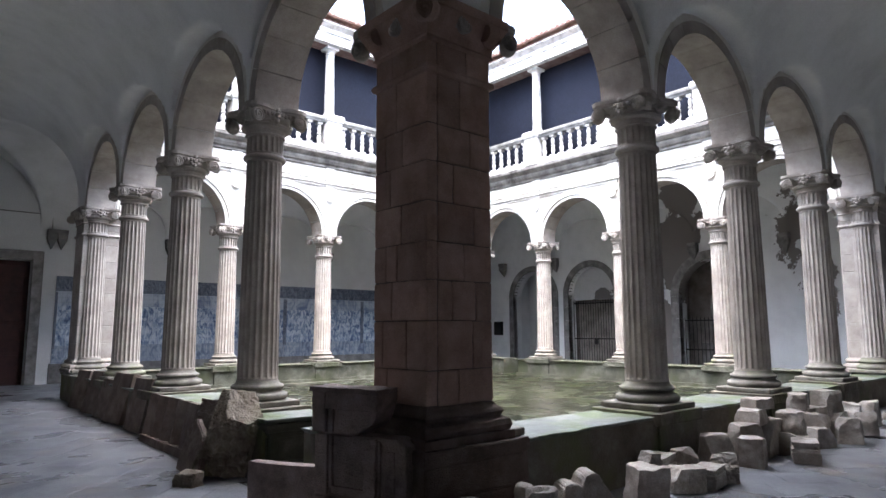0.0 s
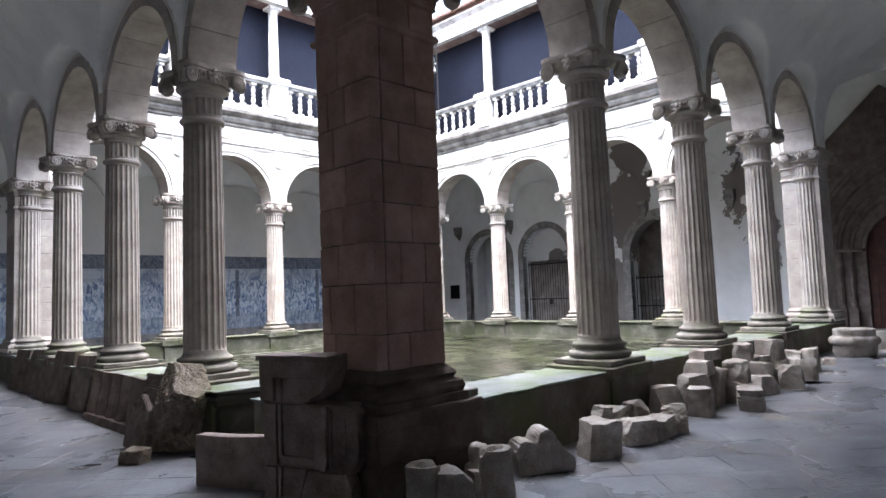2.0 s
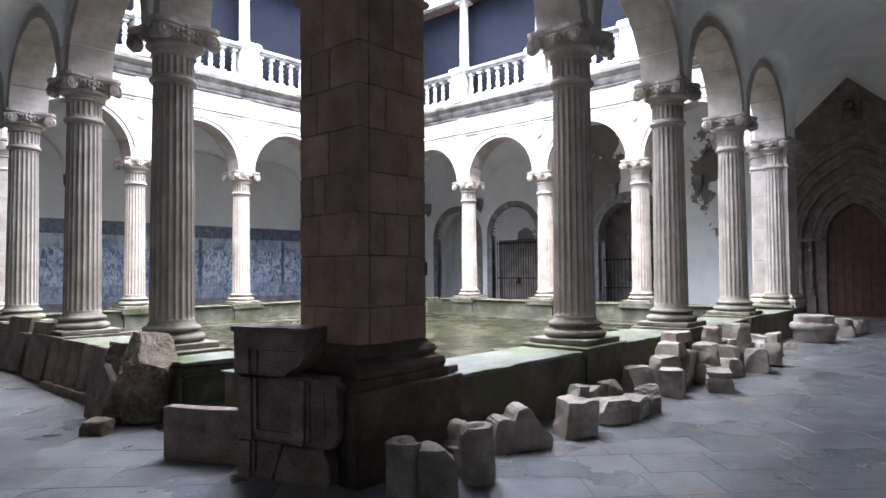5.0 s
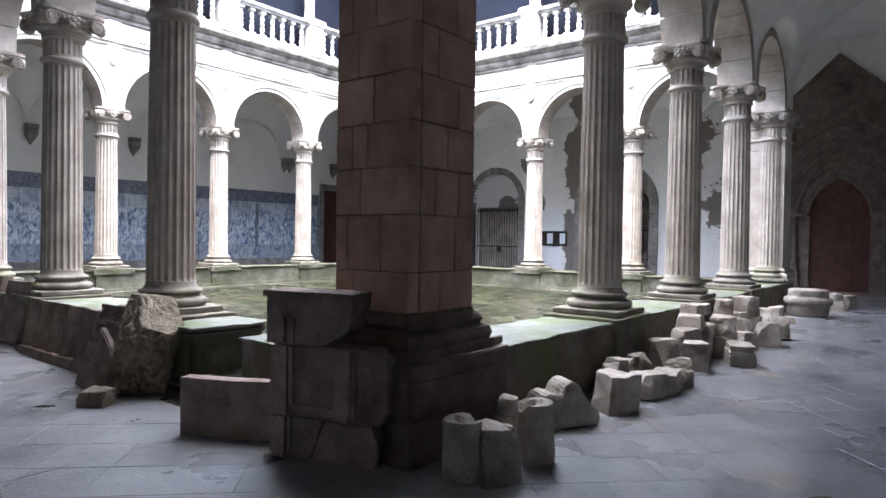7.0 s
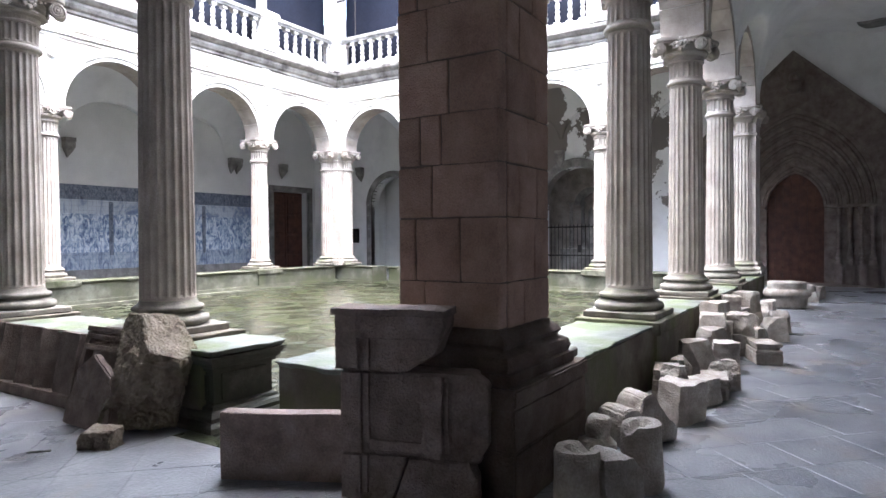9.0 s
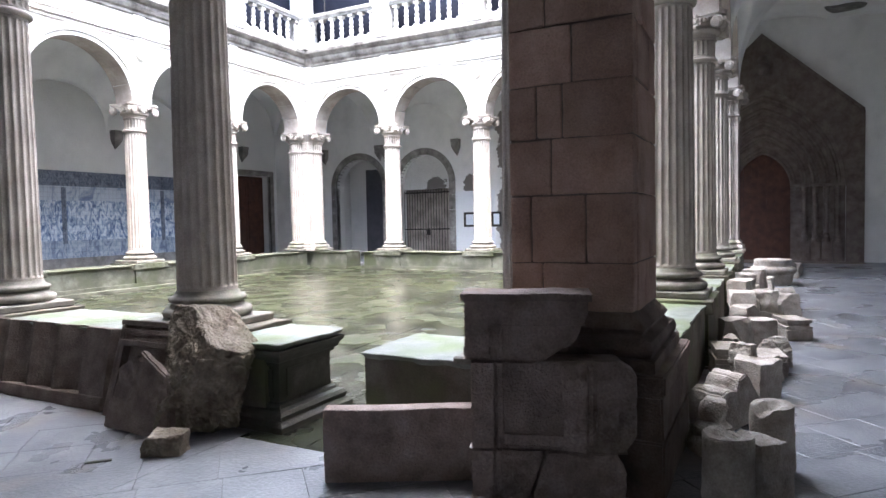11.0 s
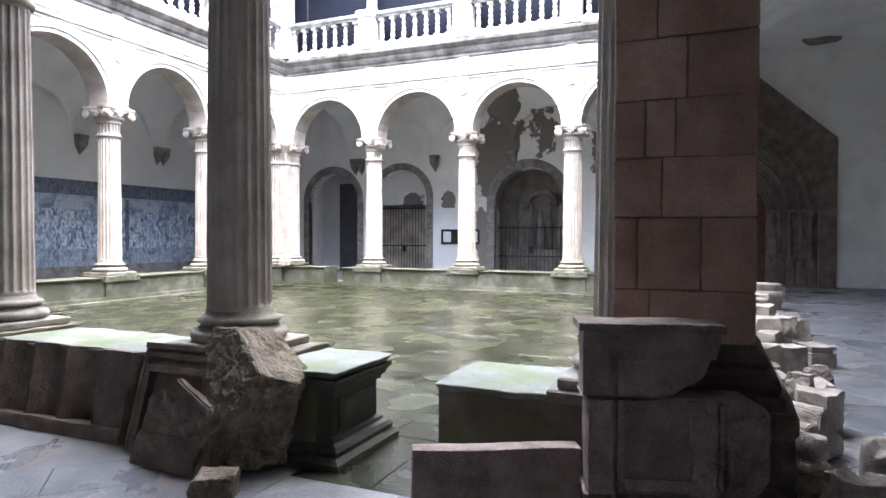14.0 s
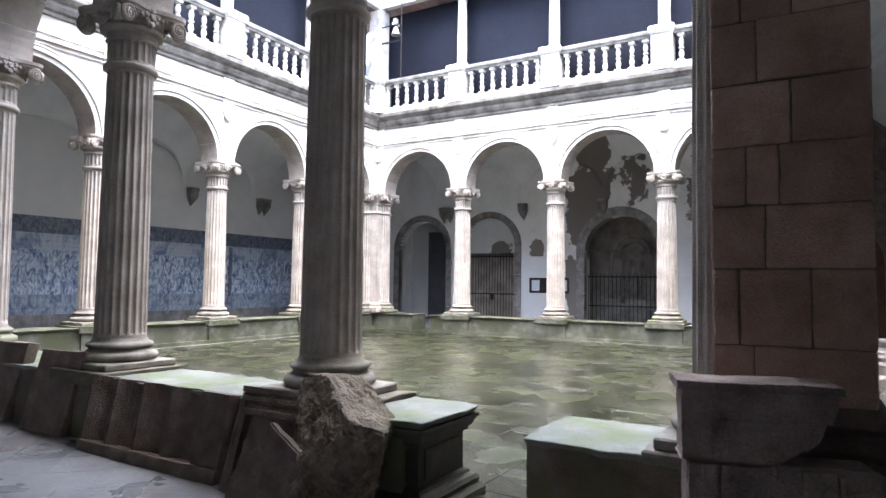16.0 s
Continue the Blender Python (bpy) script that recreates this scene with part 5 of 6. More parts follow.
stacked("carved_block", [("body", 1, (0.0, 0.40, 0.03, 0.24, 0.0, 0.29), 0.011, 0.02), ("border", 2, (0.0, 0.12, 0.0, 0.06, 0.0, 0.285), 0.004, 0.01), ("fillet", 3, (0.14, 0.165, 0.005, 0.05, 0.06, 0.285), 0.003, 0.008)], "broken lower carved stone block beside the pier", ST, (((0.36, 0, 0.15), (1, 0, -0.38)),))
stacked("carved_block", [("body", 5, (0.34, 0.84, 0.02, 0.22, 0.0, 0.275), 0.012, 0.03)], "rough broken lower stone block beside the pier", ST, (((0.378, 0, 0.15), (-1, 0, 0.37)), ((0.80, 0, 0.25), (1, 0, 0.6)), ((0.84, 0, 0.06), (1, 0, -0.5))))
stacked("carved_block", [("body", 7, (0.0, 0.90, 0.03, 0.24, 0.292, 0.785), 0.007, 0.035), ("border", 8, (0.0, 0.13, 0.0, 0.06, 0.295, 0.78), 0.004, 0.012), ("fillet", 9, (0.15, 0.18, 0.005, 0.05, 0.36, 0.78), 0.003, 0.008), ("ledge", 11, (0.18, 0.60, 0.005, 0.05, 0.32, 0.38), 0.006, 0.012), ("rough_strip", 12, (0.50, 0.625, -0.004, 0.06, 0.31, 0.77), 0.020, 0.015), ("fillet", 13, (0.645, 0.665, 0.008, 0.05, 0.33, 0.76), 0.003, 0.008), ("flaking_panel", 14, (0.69, 0.80, 0.012, 0.06, 0.36, 0.70), 0.016, 0.012)], "long framed stone panel block lying in the stack", ST, (((0.86, 0, 0.785), (1, 0, 0.5)), ((0.80, 0, 0.785), (0.6, 0, 1)), ((0.86, 0, 0.33), (1, 0, -0.7))))
stacked("carved_block", [("body", 15, (0.0, 0.64, 0.03, 0.28, 0.79, 1.14), 0.008, 0.03), ("top_band", 16, (0.10, 0.64, 0.0, 0.08, 0.99, 1.13), 0.006, 0.012), ("border", 17, (-0.03, 0.11, -0.01, 0.2, 0.80, 1.15), 0.005, 0.015), ("fillet", 18, (0.15, 0.18, 0.008, 0.05, 0.80, 0.985), 0.003, 0.008), ("cap", 19, (-0.055, 0.66, -0.03, 0.26, 1.125, 1.165), 0.007, 0.012)], "framed carved stone block on top of the stack", ST, (((0.62, 0, 1.0), (1, 0, -0.35)), ((0.55, 0, 0.86), (1, 0, -0.9)), ((0.42, 0, 0.80), (0.5, 0, -1))))
SL = Matrix(((0.456, 0.89, 0, 2.90), (-0.89, 0.456, 0, 5.69), (0, 0, 1, 0), (0, 0, 0, 1)))
bm = rough_block(0.93, 0.13, 0.445, 21, 0.004, 8, 0.02)
tagged(placed(part("upright_slab", at(bm, Matrix.Translation((0.465, 0.075, 0))), FRAG_DARK), SL), "plain dark stone slab standing on its long edge", "stone slab")


def boulder(sx, sy, sz, seed, rough, planes=(), chips=8, grain=34):
    """A broken rock: a box split along flat breaks, with pitted faces and a smoother top; its foot at z = 0."""
    rnd = random.Random(seed)
    bm = bmesh.new()
    box(bm, -sx / 2, sx / 2, -sy / 2, sy / 2, 0, sz)
    if chips:
        chip(bm, sx, sy, sz, rnd, chips, min(sx, sy, sz) * 0.5)
    for co, no in planes:
        cut = bmesh.ops.bisect_plane(bm, geom=bm.verts[:] + bm.edges[:] + bm.faces[:], plane_co=co, plane_no=no, clear_outer=True)
        edges = [g for g in cut["geom_cut"] if isinstance(g, bmesh.types.BMEdge)]
        if len(edges) > 2:
            bmesh.ops.holes_fill(bm, edges=edges, sides=0)
    bmesh.ops.bevel(bm, geom=bm.edges[:], offset=0.05 * min(sx, sy, sz), segments=1, affect="EDGES", clamp_overlap=True)
    refine(bm, max(sx, sy, sz) / grain, 7)
    bm.normal_update()
    off = Vector((seed * 3.7, seed * 1.3, seed * 2.1))
    moves = []
    for v in bm.verts:
        p, n = v.co, v.normal
        k = 0.45 if n.z > 0.55 else 1.0
        d = noise.noise_vector(p * 3.0 + off) * rough * 0.8 + noise.noise_vector(p * 8 + off) * rough * 0.4 * k
        ridge = abs(noise.noise(p * 13 + off)) + 0.5 * abs(noise.noise(p * 27 + off))
        d -= n * (0.55 - ridge) * rough * 1.0 * k
        d += n * noise.noise(p * 48 + off) * rough * 0.22 * k
        moves.append(d)
    for v, d in zip(bm.verts, moves):
        v.co += d
    zmin = min(v.co.z for v in bm.verts)
    bmesh.ops.translate(bm, vec=(0, 0, -zmin), verts=bm.verts[:])
    return bm


ROCK = mat("boulder_stone", [(0.103, 0.07972, 0.05829), (0.1766, 0.1447, 0.1089), (0.2797, 0.2434, 0.1976)], 0.92, 6, 0.9, 45, moss=(0.16, 0.145, 0.09), moss_amount=0.3)
BREAKS = (((0.22, 0, 0), (1, 0, -0.25)), ((-0.38, 0, 0), (-1, 0, 0.16)), ((-0.09, 0.10, 0.94), (0.082, -0.114, 0.197)), ((-0.09, 0.10, 0.94), (-0.085, -0.075, 0.058)),
          ((0, -0.25, 0.50), (0, -1, -0.16)), ((-0.33, -0.2, 0.4), (-0.7, -0.7, 0.08)), ((0.1, 0.22, 0.85), (0.1, 0.9, 0.5)), ((0.30, -0.2, 0.4), (0.8, -0.6, -0.1)), ((0.32, 0.02, 0.7), (0.75, 0.65, -0.12)), ((0, 0, 0.905), (0.05, 0.05, 1)))
BOULDER_AT = Matrix(((0.70, 0.714, 0, 3.39), (-0.714, 0.70, 0, 7.19), (0, 0, 1, 0), (0, 0, 0, 1)))
tagged(placed(part("boulder", boulder(0.82, 0.52, 0.97, 9, 0.042, BREAKS, 0, 60), ROCK, smooth=60), BOULDER_AT), "large rough weathered boulder leaning on other fragments", "boulder")
tagged(placed(part("loose_stone", rough_block(0.21, 0.27, 0.155, 33, 0.02, 3, 0.04, chips=3), ROCK), pose(2.87, 7.02, 0.0, 0, 0, 24)), "small squared loose stone lying before the boulder", "stone")
# moulded panel, a framed corner of it
mp = thing("moulded_panel", "moulded stone panel leaning against the parapet", "stone panel", m=pose(3.26, 7.71, 0.0, 0, 17, 0))
bm = rough_block(0.12, 0.94, 0.80, 41, 0.006, 6, 0.015)
part("body", bm, W_FRAG, mp)
out = 0.0
for k, (w, d) in enumerate(((0.045, 0.035), (0.025, 0.012), (0.04, 0.045), (0.025, 0.018), (0.03, 0.035), (0.05, 0.085))):
    z1, yy = 0.80 - out, 0.465 - out * 0.62
    bm = rough_block(d + 0.01, yy + 0.46, w - 0.001, 43 + k, 0.003, 4, 0.012)
    part("moulding", at(bm, Matrix.Translation((-0.06 - d / 2 + 0.005, (yy - 0.46) / 2, z1 - w))), W_FRAG, mp)
    bm = rough_block(d * 0.8 + 0.01, w * 0.62 - 0.001, z1 - w - 0.012, 143 + k, 0.003, 4, 0.01)
    part("edge_moulding", at(bm, Matrix.Translation((-0.06 - d * 0.4 + 0.005, yy - w * 0.31, 0.01))), W_FRAG, mp)
    out += w
bm = bmesh.new()
prof = [(-0.40, 0), (0.40, 0), (0.36, 0.22), (0.34, 0.235), (0.29, 0.48), (0.03, 0.63), (-0.29, 0.47), (-0.36, 0.22)]
f = bm.faces.new([bm.verts.new((0, p[0], p[1])) for p in prof])
ext = bmesh.ops.extrude_face_region(bm, geom=[f])
bmesh.ops.translate(bm, vec=(0.075, 0, 0), verts=[v for v in ext["geom"] if isinstance(v, bmesh.types.BMVert)])
bmesh.ops.bevel(bm, geom=bm.edges[:], offset=0.014, segments=2, affect="EDGES")
refine(bm, 0.03, 6)
for v in bm.verts:
    if v.co.x < 0.03:
        edge = 0.63 - 0.58 * abs(v.co.y - 0.03) - v.co.z
        if v.co.z > 0.24 and edge > 0.035:
            v.co.x += 0.012 + 0.020 * noise.noise(v.co * 14)
    v.co += noise.noise_vector(v.co * 9) * 0.010 + noise.noise_vector(v.co * 30) * 0.004
tagged(placed(part("gabled_stone", bm, W_FRAG, smooth=40), pose(3.02, 7.57, 0.0, 0, 10, -3)), "gable-topped stone fragment with worn relief, leaning", "stone fragment")
# block with a row of slanting hollows, open at the top
cs = thing("hollowed_stone", "long brown stone block with four hollows, leaning on the parapet", "carved stone", m=pose(3.34, 9.32, 0.0, 0, 10.5, 0))
plan = [(0.11, -0.98), (-0.06, -0.98), (-0.06, -0.65)]
for y in (-0.65, -0.25, 0.15, 0.55):
    plan += [(-0.05 + 0.13 * math.sin(math.pi * q / 8) ** 0.8, y + 0.01 + 0.37 * q / 8) for q in range(9)]
plan.append((0.11, 0.94))
bm = bmesh.new()
f = bm.faces.new([bm.verts.new((p[0], p[1], 0.09)) for p in plan])
ext = bmesh.ops.extrude_face_region(bm, geom=[f])
bmesh.ops.translate(bm, vec=(0, 0, 0.61), verts=[v for v in ext["geom"] if isinstance(v, bmesh.types.BMVert)])
bmesh.ops.recalc_face_normals(bm, faces=bm.faces[:])
refine(bm, 0.07, 5)
for v in bm.verts:
    v.co += noise.noise_vector(v.co * 8) * 0.006 + noise.noise_vector(v.co * 25) * 0.003
part("body", bm, W_FRAG, cs)
bm = rough_block(0.15, 1.92, 0.115, 52, 0.012, 6, 0.02)
part("ledge", at(bm, Matrix.Translation((0.0, -0.02, 0))), W_FRAG, cs)
for k, (y, w, h, t, rz, ry, shear) in enumerate(((11.18, 0.72, 0.85, 0.12, 3, 8, 0.20), (12.40, 0.76, 0.87, 0.14, 7, 9, 0.22), (13.2, 0.46, 0.72, 0.14, 14, 10, 0.16), (14.1, 0.56, 0.82, 0.16, 12, 9, 0.26), (15.2, 0.62, 0.78, 0.16, 10, 9, 0.2))):
    bm = rough_block(t, w, h, 61 + k, 0.008, 5, 0.02)
    for v in bm.verts:
        v.co.y -= shear * v.co.z
    tagged(placed(part("leaning_slab", bm, W_FRAG), pose(3.46, y, floor_z(3, y), 0, ry, rz)), "thick plain brown stone slab leaning against the parapet", "stone slab", "leaning slabs")

# dark strips stand for cracks in worn joints; small round stone by the stack
for x, y, w, turn in ((4.79, 1.65, 0.13, -45), (2.54, 7.28, 0.16, -45)):
    tagged(placed(part("stone_sliver", rough_block(w, 0.022, 0.012, 91, 0.003, 2, 0.004), END_STONE), pose(x, y, floor_z(x, y) - 0.002, 0, 0, turn)), "thin dark strip standing in for an open crack in a worn floor joint", "stone sliver", "slivers in the floor joints")
bm = bmesh.new()
lathe(bm, [(0.022, 0.0), (0.03, 0.01), (0.03, 0.05), (0.022, 0.06)], 12)
tagged(placed(part("pebble", bm, FRAG, smooth=True), pose(3.00, 4.70, 0.0)), "small rounded stone at the foot of the stack", "pebble")
# cable clipped along the north wall
bm = bmesh.new()
sweep(bm, [(WALL_W, WALL_N_Y - 0.02, 5.19), (3.94, WALL_N_Y - 0.02, 5.19), (3.95, WALL_N_Y - 0.02, 4.72)], round_section(0.016, 6), up=Vector((0, 1, 0)))
tagged(part("cable", bm, GREY_STONE, kind="structure"), "thin grey cable clipped along the limewashed north wall", "cable")

# ---- stone fragments along the south parapet ----
def fragment(x, y, z, w, d, h, seed, rz=0.0, kind="block", label="hewn granite fragment from a demolished building", rough=0.014, tilt=(0, 0)):
    if kind == "drum":
        bm = bmesh.new()
        n = 22
        lathe(bm, [(w / 2 * 0.96, 0), (w / 2, 0.03), (w / 2, h * 0.5), (w / 2, h - 0.03), (w / 2 * 0.95, h)], n)
        for v in bm.verts:
            if v.co.z > h * 0.6:
                v.co.z -= 0.35 * h * max(0.0, 0.6 - (v.co.x / (w / 2)) ** 2) * (1 if v.co.y < 0 else 0.3)
            v.co += noise.noise_vector(v.co * 8 + Vector((seed, 0, 0))) * rough
    elif kind == "scoop":
        # a short drum whose flat top has a rounded channel worked into it
        bm = bmesh.new()
        n = 30
        rings = [[bm.verts.new((w / 2 * f * math.cos(2 * math.pi * k / n), d / 2 * f * math.sin(2 * math.pi * k / n), z)) for k in range(n)] for f, z in [(0.96, 0.0), (1.0, 0.03)] + [(1.0, h * q) for q in (0.2, 0.4, 0.6, 0.8)] + [(1.0, h - 0.015), (0.95, h), (0.75, h), (0.55, h), (0.35, h), (0.15, h)]]
        for a, b in zip(rings, rings[1:]):
            for k in range(n):
                bm.faces.new((a[k], a[(k + 1) % n], b[(k + 1) % n], b[k]))
        bm.faces.new(rings[0])
        bm.faces.new(rings[-1])
        for v in bm.verts:
            q = v.co.y / (d / 2)
            if v.co.z > h * 0.7 and v.co.x > -w * 0.26:
                v.co.z -= 0.055 * max(0.0, 1 - (q / 0.55) ** 2) * min(1.0, (v.co.x + w * 0.26) / (w * 0.2))
            v.co += noise.noise_vector(v.co * 7 + Vector((seed, 0, 0))) * rough + noise.noise_vector(v.co * 22 + Vector((seed, 0, 0))) * rough * 0.5
    elif kind == "finial":
        bm = bmesh.new()
        lathe(bm, [(w * 0.50, 0), (w * 0.54, h * 0.12), (w * 0.46, h * 0.36), (w * 0.52, h * 0.42), (w * 0.50, h * 0.52), (w * 0.30, h * 0.60), (w * 0.33, h * 0.70), (w * 0.34, h * 0.86), (w * 0.26, h * 0.97), (w * 0.17, h)], 18)
        refine(bm, 0.04, 3)
        for v in bm.verts:
            v.co.x += 0.16 * v.co.z
            v.co += noise.noise_vector(v.co * 9 + Vector((seed, 0, 0))) * rough * 1.6 + noise.noise_vector(v.co * 26 + Vector((seed, 0, 0))) * rough * 0.6
    elif kind == "lobed":
        # a wedge with two rounded lobes on its high side
        bm = bmesh.new()
        lobes = [(0.5, 0.0), (0.52, 0.25), (0.30, 0.62), (0.18, 0.80)] + [(0.02 + 0.16 * math.cos(a * 0.52 - 0.2), 0.84 + 0.16 * math.sin(a * 0.52 - 0.2)) for a in range(1, 6)] + [(-0.16, 0.78)] + [(-0.33 + 0.17 * math.cos(a * 0.52), 0.60 + 0.16 * math.sin(a * 0.52)) for a in range(1, 6)] + [(-0.52, 0.40), (-0.5, 0.0)]
        f = bm.faces.new([bm.verts.new((p * w, 0, q * h)) for p, q in lobes])
        ext = bmesh.ops.extrude_face_region(bm, geom=[f])
        bmesh.ops.translate(bm, vec=(0, d, 0), verts=[v for v in ext["geom"] if isinstance(v, bmesh.types.BMVert)])
        bmesh.ops.bevel(bm, geom=bm.edges[:], offset=0.012, segments=2, affect="EDGES", clamp_overlap=True)
        refine(bm, 0.04)
        for v in bm.verts:
            v.co.y -= d / 2
            v.co.y *= 1 - 0.25 * v.co.z / h
            v.co += noise.noise_vector(v.co * 7 + Vector((seed, 0, 0))) * rough + noise.noise_vector(v.co * 24 + Vector((seed, 0, 0))) * rough * 0.6
    elif kind == "moulded":
        bm = rough_block(w, d, h * 0.55, seed, rough, 4, 0.02)
        for k, (q, s) in enumerate(((0.55, 1.0), (0.70, 0.86), (0.85, 0.95))):
            me = bpy.data.meshes.new("tmp")
            b2 = rough_block(w * s, d * s, h * 0.16, seed + 3 + k, rough * 0.6, 3, 0.015)
            at(b2, Matrix.Translation((0, 0, h * q))).to_mesh(me)
            b2.free()
            bm.from_mesh(me)
            bpy.data.meshes.remove(me)
    elif kind == "carved":
        bm = boulder(w, d, h, seed, 0.026, (), 8, 20)
    else:
        bm = rough_block(w * 1.06, d * 1.06, h, seed, rough * 0.95, 4, 0.035, taper=0.04 * (seed % 3), skew=0.03 * (seed % 4 - 1.5), chips=4 + seed % 3)
    if kind == "block" and z < 0.05 and tilt == (0, 0):
        tilt = ((seed * 37 % 11 - 5) * 0.8, (seed * 53 % 13 - 6) * 0.7)
        z -= 0.008
    ob = part("stone_fragment", bm, FRAG, smooth=38)
    ob.matrix_basis = pose(x, y, z + (floor_z(x, y) if z < 0.05 else 0), tilt[0], tilt[1], rz)
    return tagged(ob, label, "stone fragment", "fragments along the south parapet")


CUT, DRUM, CARVED = "squared granite block with worn edges on the floor", "broken round column drum standing on the floor", "broken carved stone fragment lying in the heap"
fragment(3.64, 3.51, 0, 0.26, 0.27, 0.38, 1, -20, "scoop", "round hollowed stone drum standing by the pier")
fragment(3.78, 3.36, 0, 0.26, 0.25, 0.35, 2, -25, "block", CUT)
fragment(4.21, 3.29, 0, 0.26, 0.24, 0.42, 3, 150, "scoop", "slim stone drum with a channel across its top", 0.010, (0, 3))
fragment(4.42, 3.68, 0, 0.26, 0.24, 0.37, 4, -130, "finial", "worn carved stone finial standing by the parapet")
fragment(4.22, 3.55, 0, 0.12, 0.12, 0.22, 5, 0, "block", CARVED)
fragment(5.16, 3.60, 0, 0.52, 0.34, 0.38, 6, -32, "lobed", "wedge-shaped carved stone with two rounded lobes", 0.014)
fragment(5.86, 3.45, 0, 0.33, 0.30, 0.34, 7, -28, "block", CUT, 0.02)
fragment(6.12, 3.52, 0, 0.22, 0.24, 0.40, 8, -10, "carved", CARVED)
fragment(6.50, 3.36, 0, 0.44, 0.28, 0.22, 9, -20, "carved", CARVED)
fragment(6.86, 3.32, 0, 0.38, 0.26, 0.20, 10, 10, "moulded", CARVED)
fragment(7.15, 3.30, 0, 0.28, 0.26, 0.30, 11, 35, "carved", CARVED)
fragment(6.55, 3.70, 0, 0.46, 0.24, 0.30, 12, 12, "moulded", CARVED)
fragment(7.02, 3.70, 0, 0.38, 0.24, 0.30, 13, -8, "carved", CARVED)
fragment(7.72, 3.66, 0, 0.34, 0.30, 0.39, 14, -15, "block", CUT)
fragment(8.12, 3.40, 0, 0.24, 0.26, 0.34, 15, 10, "block", CUT)
fragment(8.40, 3.60, 0, 0.38, 0.30, 0.45, 16, -12, "block", CUT)
fragment(8.68, 3.64, 0.45, 0.46, 0.28, 0.17, 17, 8, "block", "worn stone lying on top of the heap")
fragment(8.90, 3.66, 0.615, 0.30, 0.24, 0.13, 18, -14, "block", "worn stone lying on top of the heap")
fragment(8.95, 3.64, 0, 0.50, 0.32, 0.45, 19, 4, "block", CUT)
fragment(9.20, 3.42, 0, 0.36, 0.36, 0.27, 20, 0, "drum", "low moulded stone drum under another stone")
fragment(9.34, 3.42, 0.28, 0.40, 0.30, 0.28, 21, 18, "block", "worn stone lying on top of the heap", 0.03)
fragment(8.82, 3.08, 0, 0.44, 0.30, 0.25, 22, 22, "moulded", "squared moulded stone lying free on the flags")
fragment(9.92, 3.33, 0, 0.38, 0.28, 0.26, 23, -20, "block", CUT)
fragment(10.28, 3.46, 0, 0.36, 0.30, 0.40, 24, 10, "block", CUT)
fragment(10.55, 3.12, 0, 0.38, 0.30, 0.34, 25, 20, "block", CUT, 0.022)
fragment(11.22, 3.06, 0, 0.24, 0.30, 0.36, 26, 30, "block", CUT, 0.014, (0, 16))
fragment(10.25, 3.68, 0, 0.42, 0.28, 0.46, 27, 0, "block", CUT)
fragment(10.25, 3.66, 0.46, 0.30, 0.24, 0.26, 28, 14, "block", "worn stone lying on top of the heap", 0.024)
fragment(10.72, 3.62, 0, 0.40, 0.28, 0.44, 29, -9, "block", CUT)
fragment(11.02, 3.52, 0, 0.42, 0.32, 0.36, 30, 4, "block", CUT)
fragment(11.02, 3.54, 0.36, 0.36, 0.28, 0.36, 31, -12, "block", "squared stone standing on top of the heap")
fragment(11.72, 3.46, 0, 0.34, 0.28, 0.42, 32, 12, "block", CUT, 0.022)
fragment(12.45, 3.42, 0, 0.32, 0.28, 0.38, 33, -8, "block", CUT)
fragment(13.4, 3.36, 0, 0.22, 0.2, 0.12, 34, 18, "block", CUT)
bm = bmesh.new()
lathe(bm, [(0.36, 0.0), (0.38, 0.02), (0.40, 0.10), (0.41, 0.22)] + torus_profile(0.24, 0.40, 0.42, 0.055) + [(0.39, 0.42), (0.385, 0.50), (0.39, 0.52), (0.38, 0.56), (0.36, 0.57), (0.10, 0.565)], 40)
for v in bm.verts:
    v.co += noise.noise_vector(v.co * 6) * 0.010
tagged(placed(part("column_base", bm, FRAG, smooth=True), pose(14.95, 3.28, floor_z(14.95, 3.28)) @ Matrix.Scale(0.93, 4)), "large round moulded column base lying on the floor", "column base")
fragment(16.3, 3.0, 0, 0.55, 0.4, 0.22, 36, 10, "block", CUT)
fragment(16.2, 3.0, 0.325, 0.38, 0.34, 0.18, 37, 0, "drum", "small round stone on another stone")
fragment(16.85, 2.85, 0, 0.5, 0.3, 0.28, 38, -14, "carved", CARVED)

# ---- flags of the gallery and pavers of the court ----
def clipped(poly, x0, x1, y0, y1):
    """A convex polygon cut to a rectangle of the plan."""
    for axis, bound, keep in ((0, x0, 1), (0, x1, -1), (1, y0, 1), (1, y1, -1)):
        kept = []
        for a, b in zip(poly, poly[1:] + poly[:1]):
            da, db = keep * (a[axis] - bound), keep * (b[axis] - bound)
            if da >= 0:
                kept.append(a)
            if da * db < 0:
                q = da / (da - db)
                kept.append((a[0] + q * (b[0] - a[0]), a[1] + q * (b[1] - a[1])))
        poly = kept
        if len(poly) < 3:
            return []
    return poly


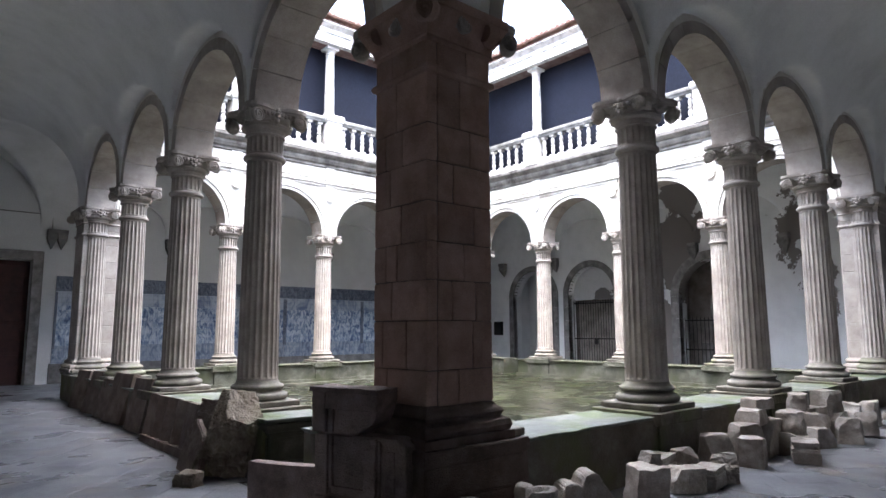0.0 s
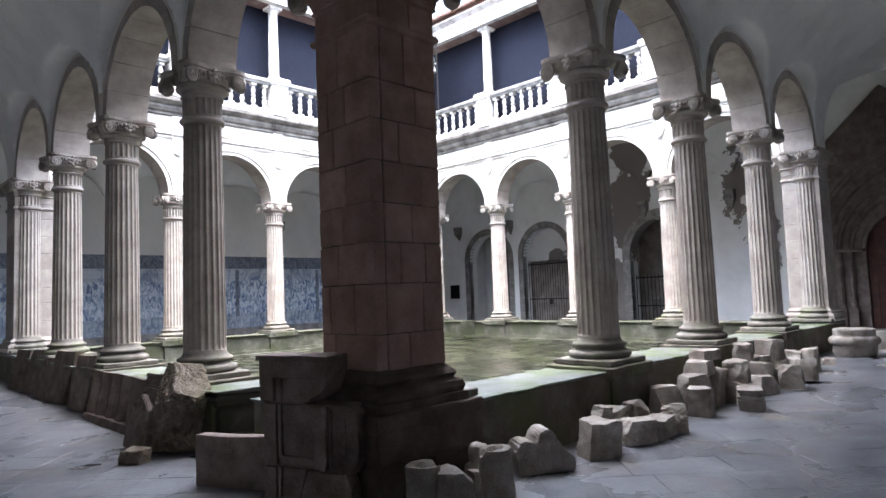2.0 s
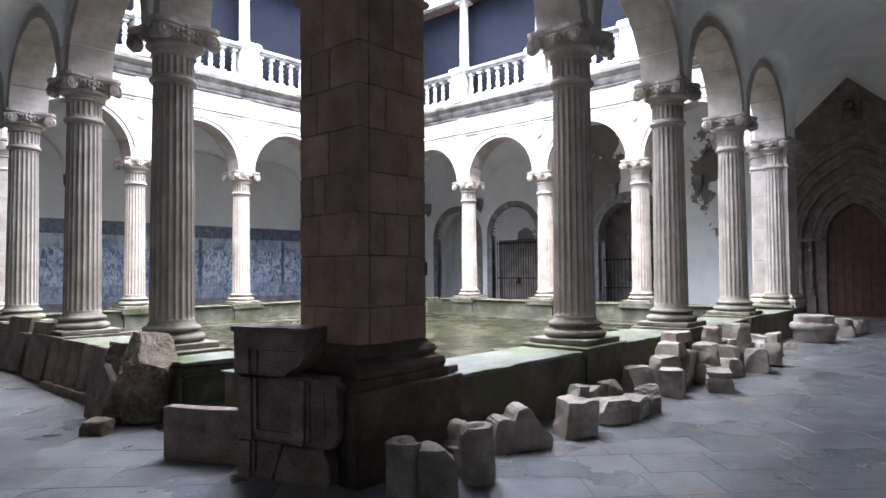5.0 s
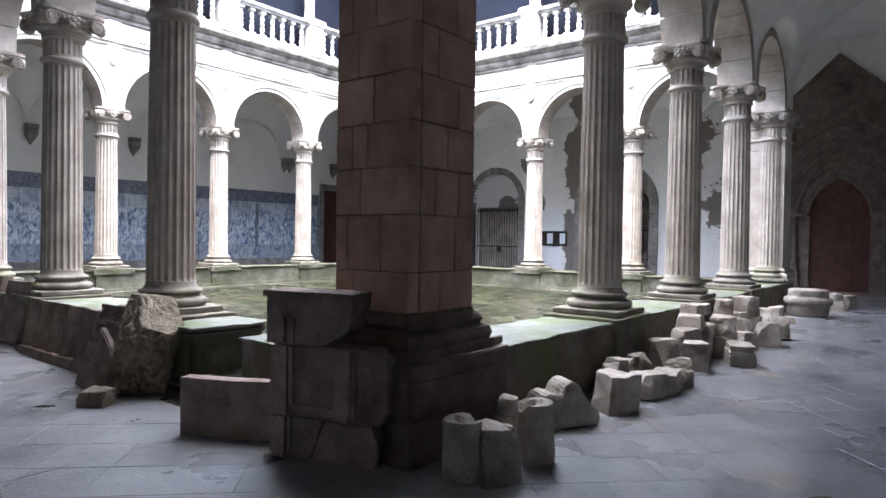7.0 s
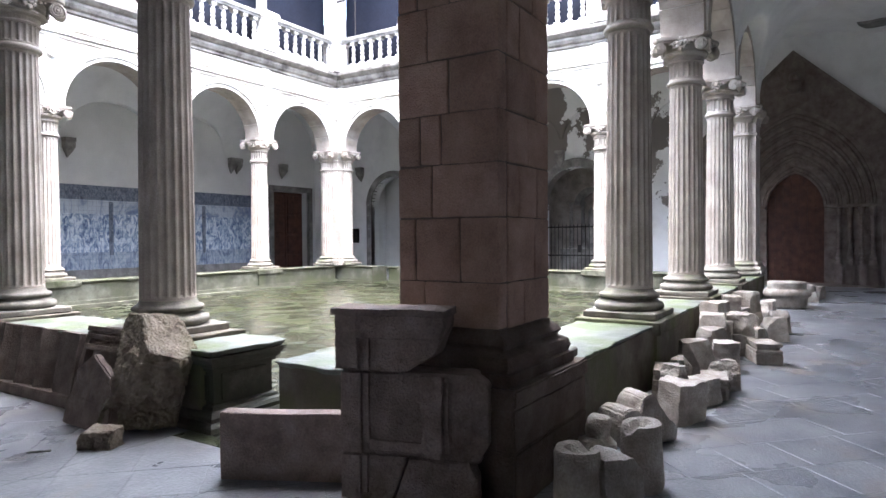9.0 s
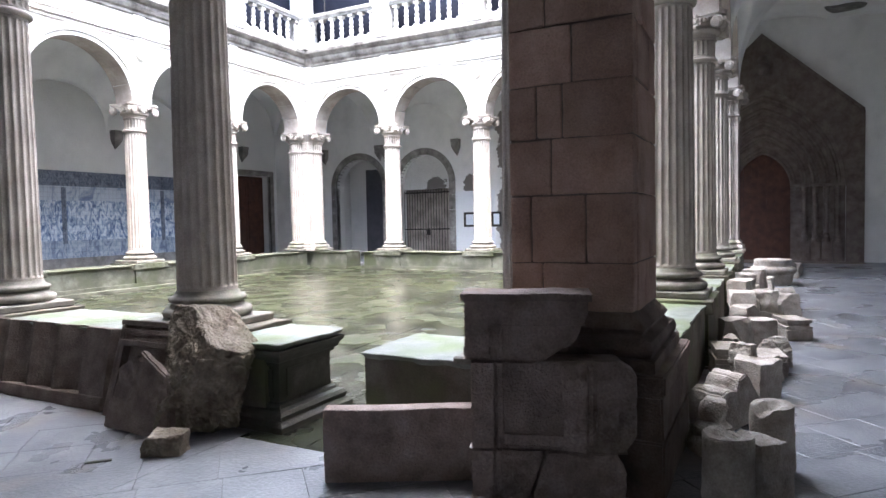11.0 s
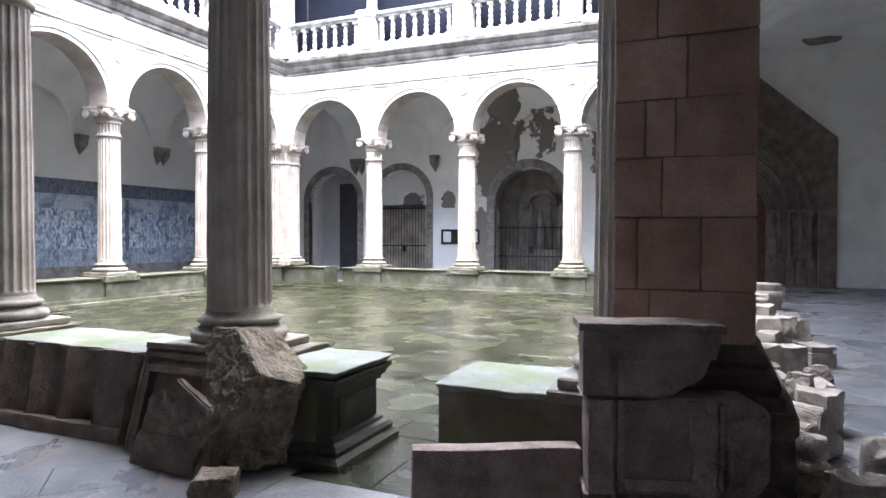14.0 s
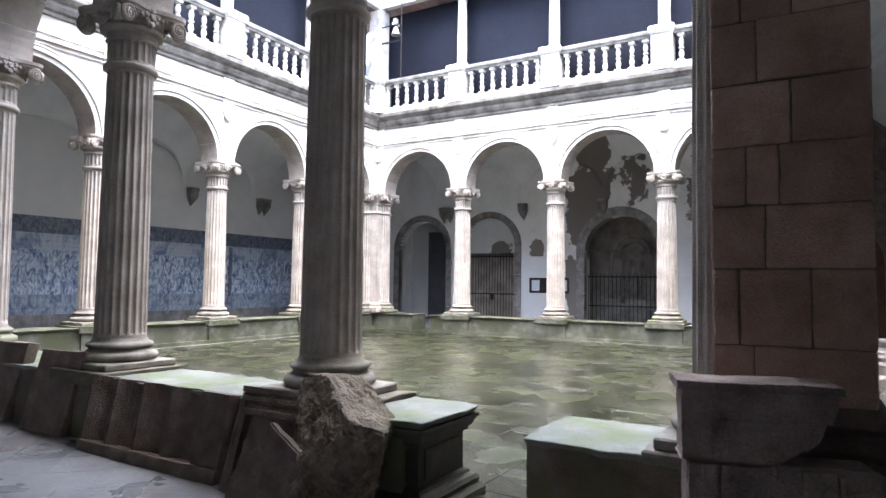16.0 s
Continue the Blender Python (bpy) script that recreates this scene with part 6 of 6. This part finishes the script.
def slab_data(poly, jit, rnd, gap, cham):
    """A slab with chamfered edges over a convex outline, laid a little uneven."""
    n = len(poly)
    cx, cy = sum(p[0] for p in poly) / n, sum(p[1] for p in poly) / n
    sx, sy, up = rnd.uniform(-jit, jit), rnd.uniform(-jit, jit), rnd.uniform(-jit, jit) * 0.3
    vs = []
    for inset, dz in ((gap, -0.03), (gap, -cham * 0.8), (gap + cham, 0.0)):
        for x, y in poly:
            r = math.hypot(x - cx, y - cy)
            k = max(0.0, 1 - 1.4 * inset / max(r, 0.01))
            x1, y1 = cx + (x - cx) * k, cy + (y - cy) * k
            vs.append((x1, y1, floor_z(x1, y1) + dz + up + sx * (x1 - cx) + sy * (y1 - cy)))
    fs = [tuple(range(2 * n, 3 * n))] + [(a * n + k, a * n + (k + 1) % n, (a + 1) * n + (k + 1) % n, (a + 1) * n + k) for a in (0, 1) for k in range(n)]
    return vs, fs


def lay(name, polys, near, material, jit, rnd, gap, cham, limit=300):
    joined_v, joined_f, count = [], [], 0
    for poly in polys:
        vs, fs = slab_data(poly, jit, rnd, gap, cham)
        if near(poly[0]) and count < limit:
            me = bpy.data.meshes.new(name)
            me.from_pydata(vs, [], fs)
            me.materials.append(material)
            ob = new(name, me)
            ob.parent = floor_ob
            count += 1
        else:
            o = len(joined_v)
            joined_v += vs
            joined_f += [tuple(i + o for i in f) for f in fs]
    me = bpy.data.meshes.new(name + "s")
    me.from_pydata(joined_v, [], joined_f)
    me.materials.append(material)
    ob = new(name + "s_beyond", me)
    ob.parent = floor_ob
    tagged(ob, kind="stuff")


# gallery flags run in staggered courses at 45 degrees to the walls
rnd = random.Random(11)
ZONES = ((WALL_W, PX - 0.35, WALL_S, 5.6), (WALL_W, PX - 0.62, 5.6, 6.8), (WALL_W, PX - 0.35, 6.8, WALL_N_Y), (QX + 0.35, WALL_E_X, WALL_S, WALL_N_Y),
         (PX - 0.35, QX + 0.35, WALL_S, PY - 0.35), (PX - 0.35, QX + 0.35, QY + 0.35, WALL_N_Y))
H = math.sqrt(0.5)
flags = []
row = 0.005 - 12 * 0.49
while row < 46 * H:
    a = -26 * H + rnd.uniform(0, 0.5)
    while a < 26 * H:
        w = rnd.choice((0.48, 0.48, 0.62, 0.74, 0.9))
        corners = [((r + q) * H, (r - q) * H) for q, r in ((a, row), (a + w, row), (a + w, row + 0.49), (a, row + 0.49))]
        for zone in ZONES:
            poly = clipped(corners, *zone)
            if poly and max(p[0] for p in poly) - min(p[0] for p in poly) > 0.03 and max(p[1] for p in poly) - min(p[1] for p in poly) > 0.03:
                flags.append(poly)
        a += w
    row += 0.49
lay("flagstone", flags, lambda p: p[0] < 5.5 and p[1] < 9.5 or p[0] < 9 and p[1] < 3.9, FLAG, 0.004, rnd, 0.0016, 0.003)
# court pavers
rects = [(x0, x1, y0, y0 + 0.6) for y0 in (5.6, 6.2) for x0, x1 in ((PX - 0.62, PX - 0.05), (PX - 0.05, PX + 0.42))]
rects += [(QX - 0.45, QX - 0.05, PY + 10.34, PY + 10.92), (QX - 0.05, QX + 0.36, PY + 10.34, PY + 10.92)]
ny = 19
for j in range(ny):
    y0 = PY + 0.42 + (L - 0.9) * j / ny
    y1 = PY + 0.42 + (L - 0.9) * (j + 1) / ny
    x = PX + 0.42
    first_w = 0.62 if j % 2 else 0.36
    while x < QX - 0.50:
        w = first_w if first_w else rnd.uniform(0.52, 0.74)
        first_w = 0
        if QX - 0.45 - x - w < 0.3:
            w = QX - 0.45 - x
        rects.append((x, x + w, y0, y1))
        x += w
lay("paver", [[(x0, y0), (x1, y0), (x1, y1), (x0, y1)] for x0, x1, y0, y1 in rects], lambda p: p[0] < 13.5, COURT, 0.008, rnd, 0.0025, 0.004)
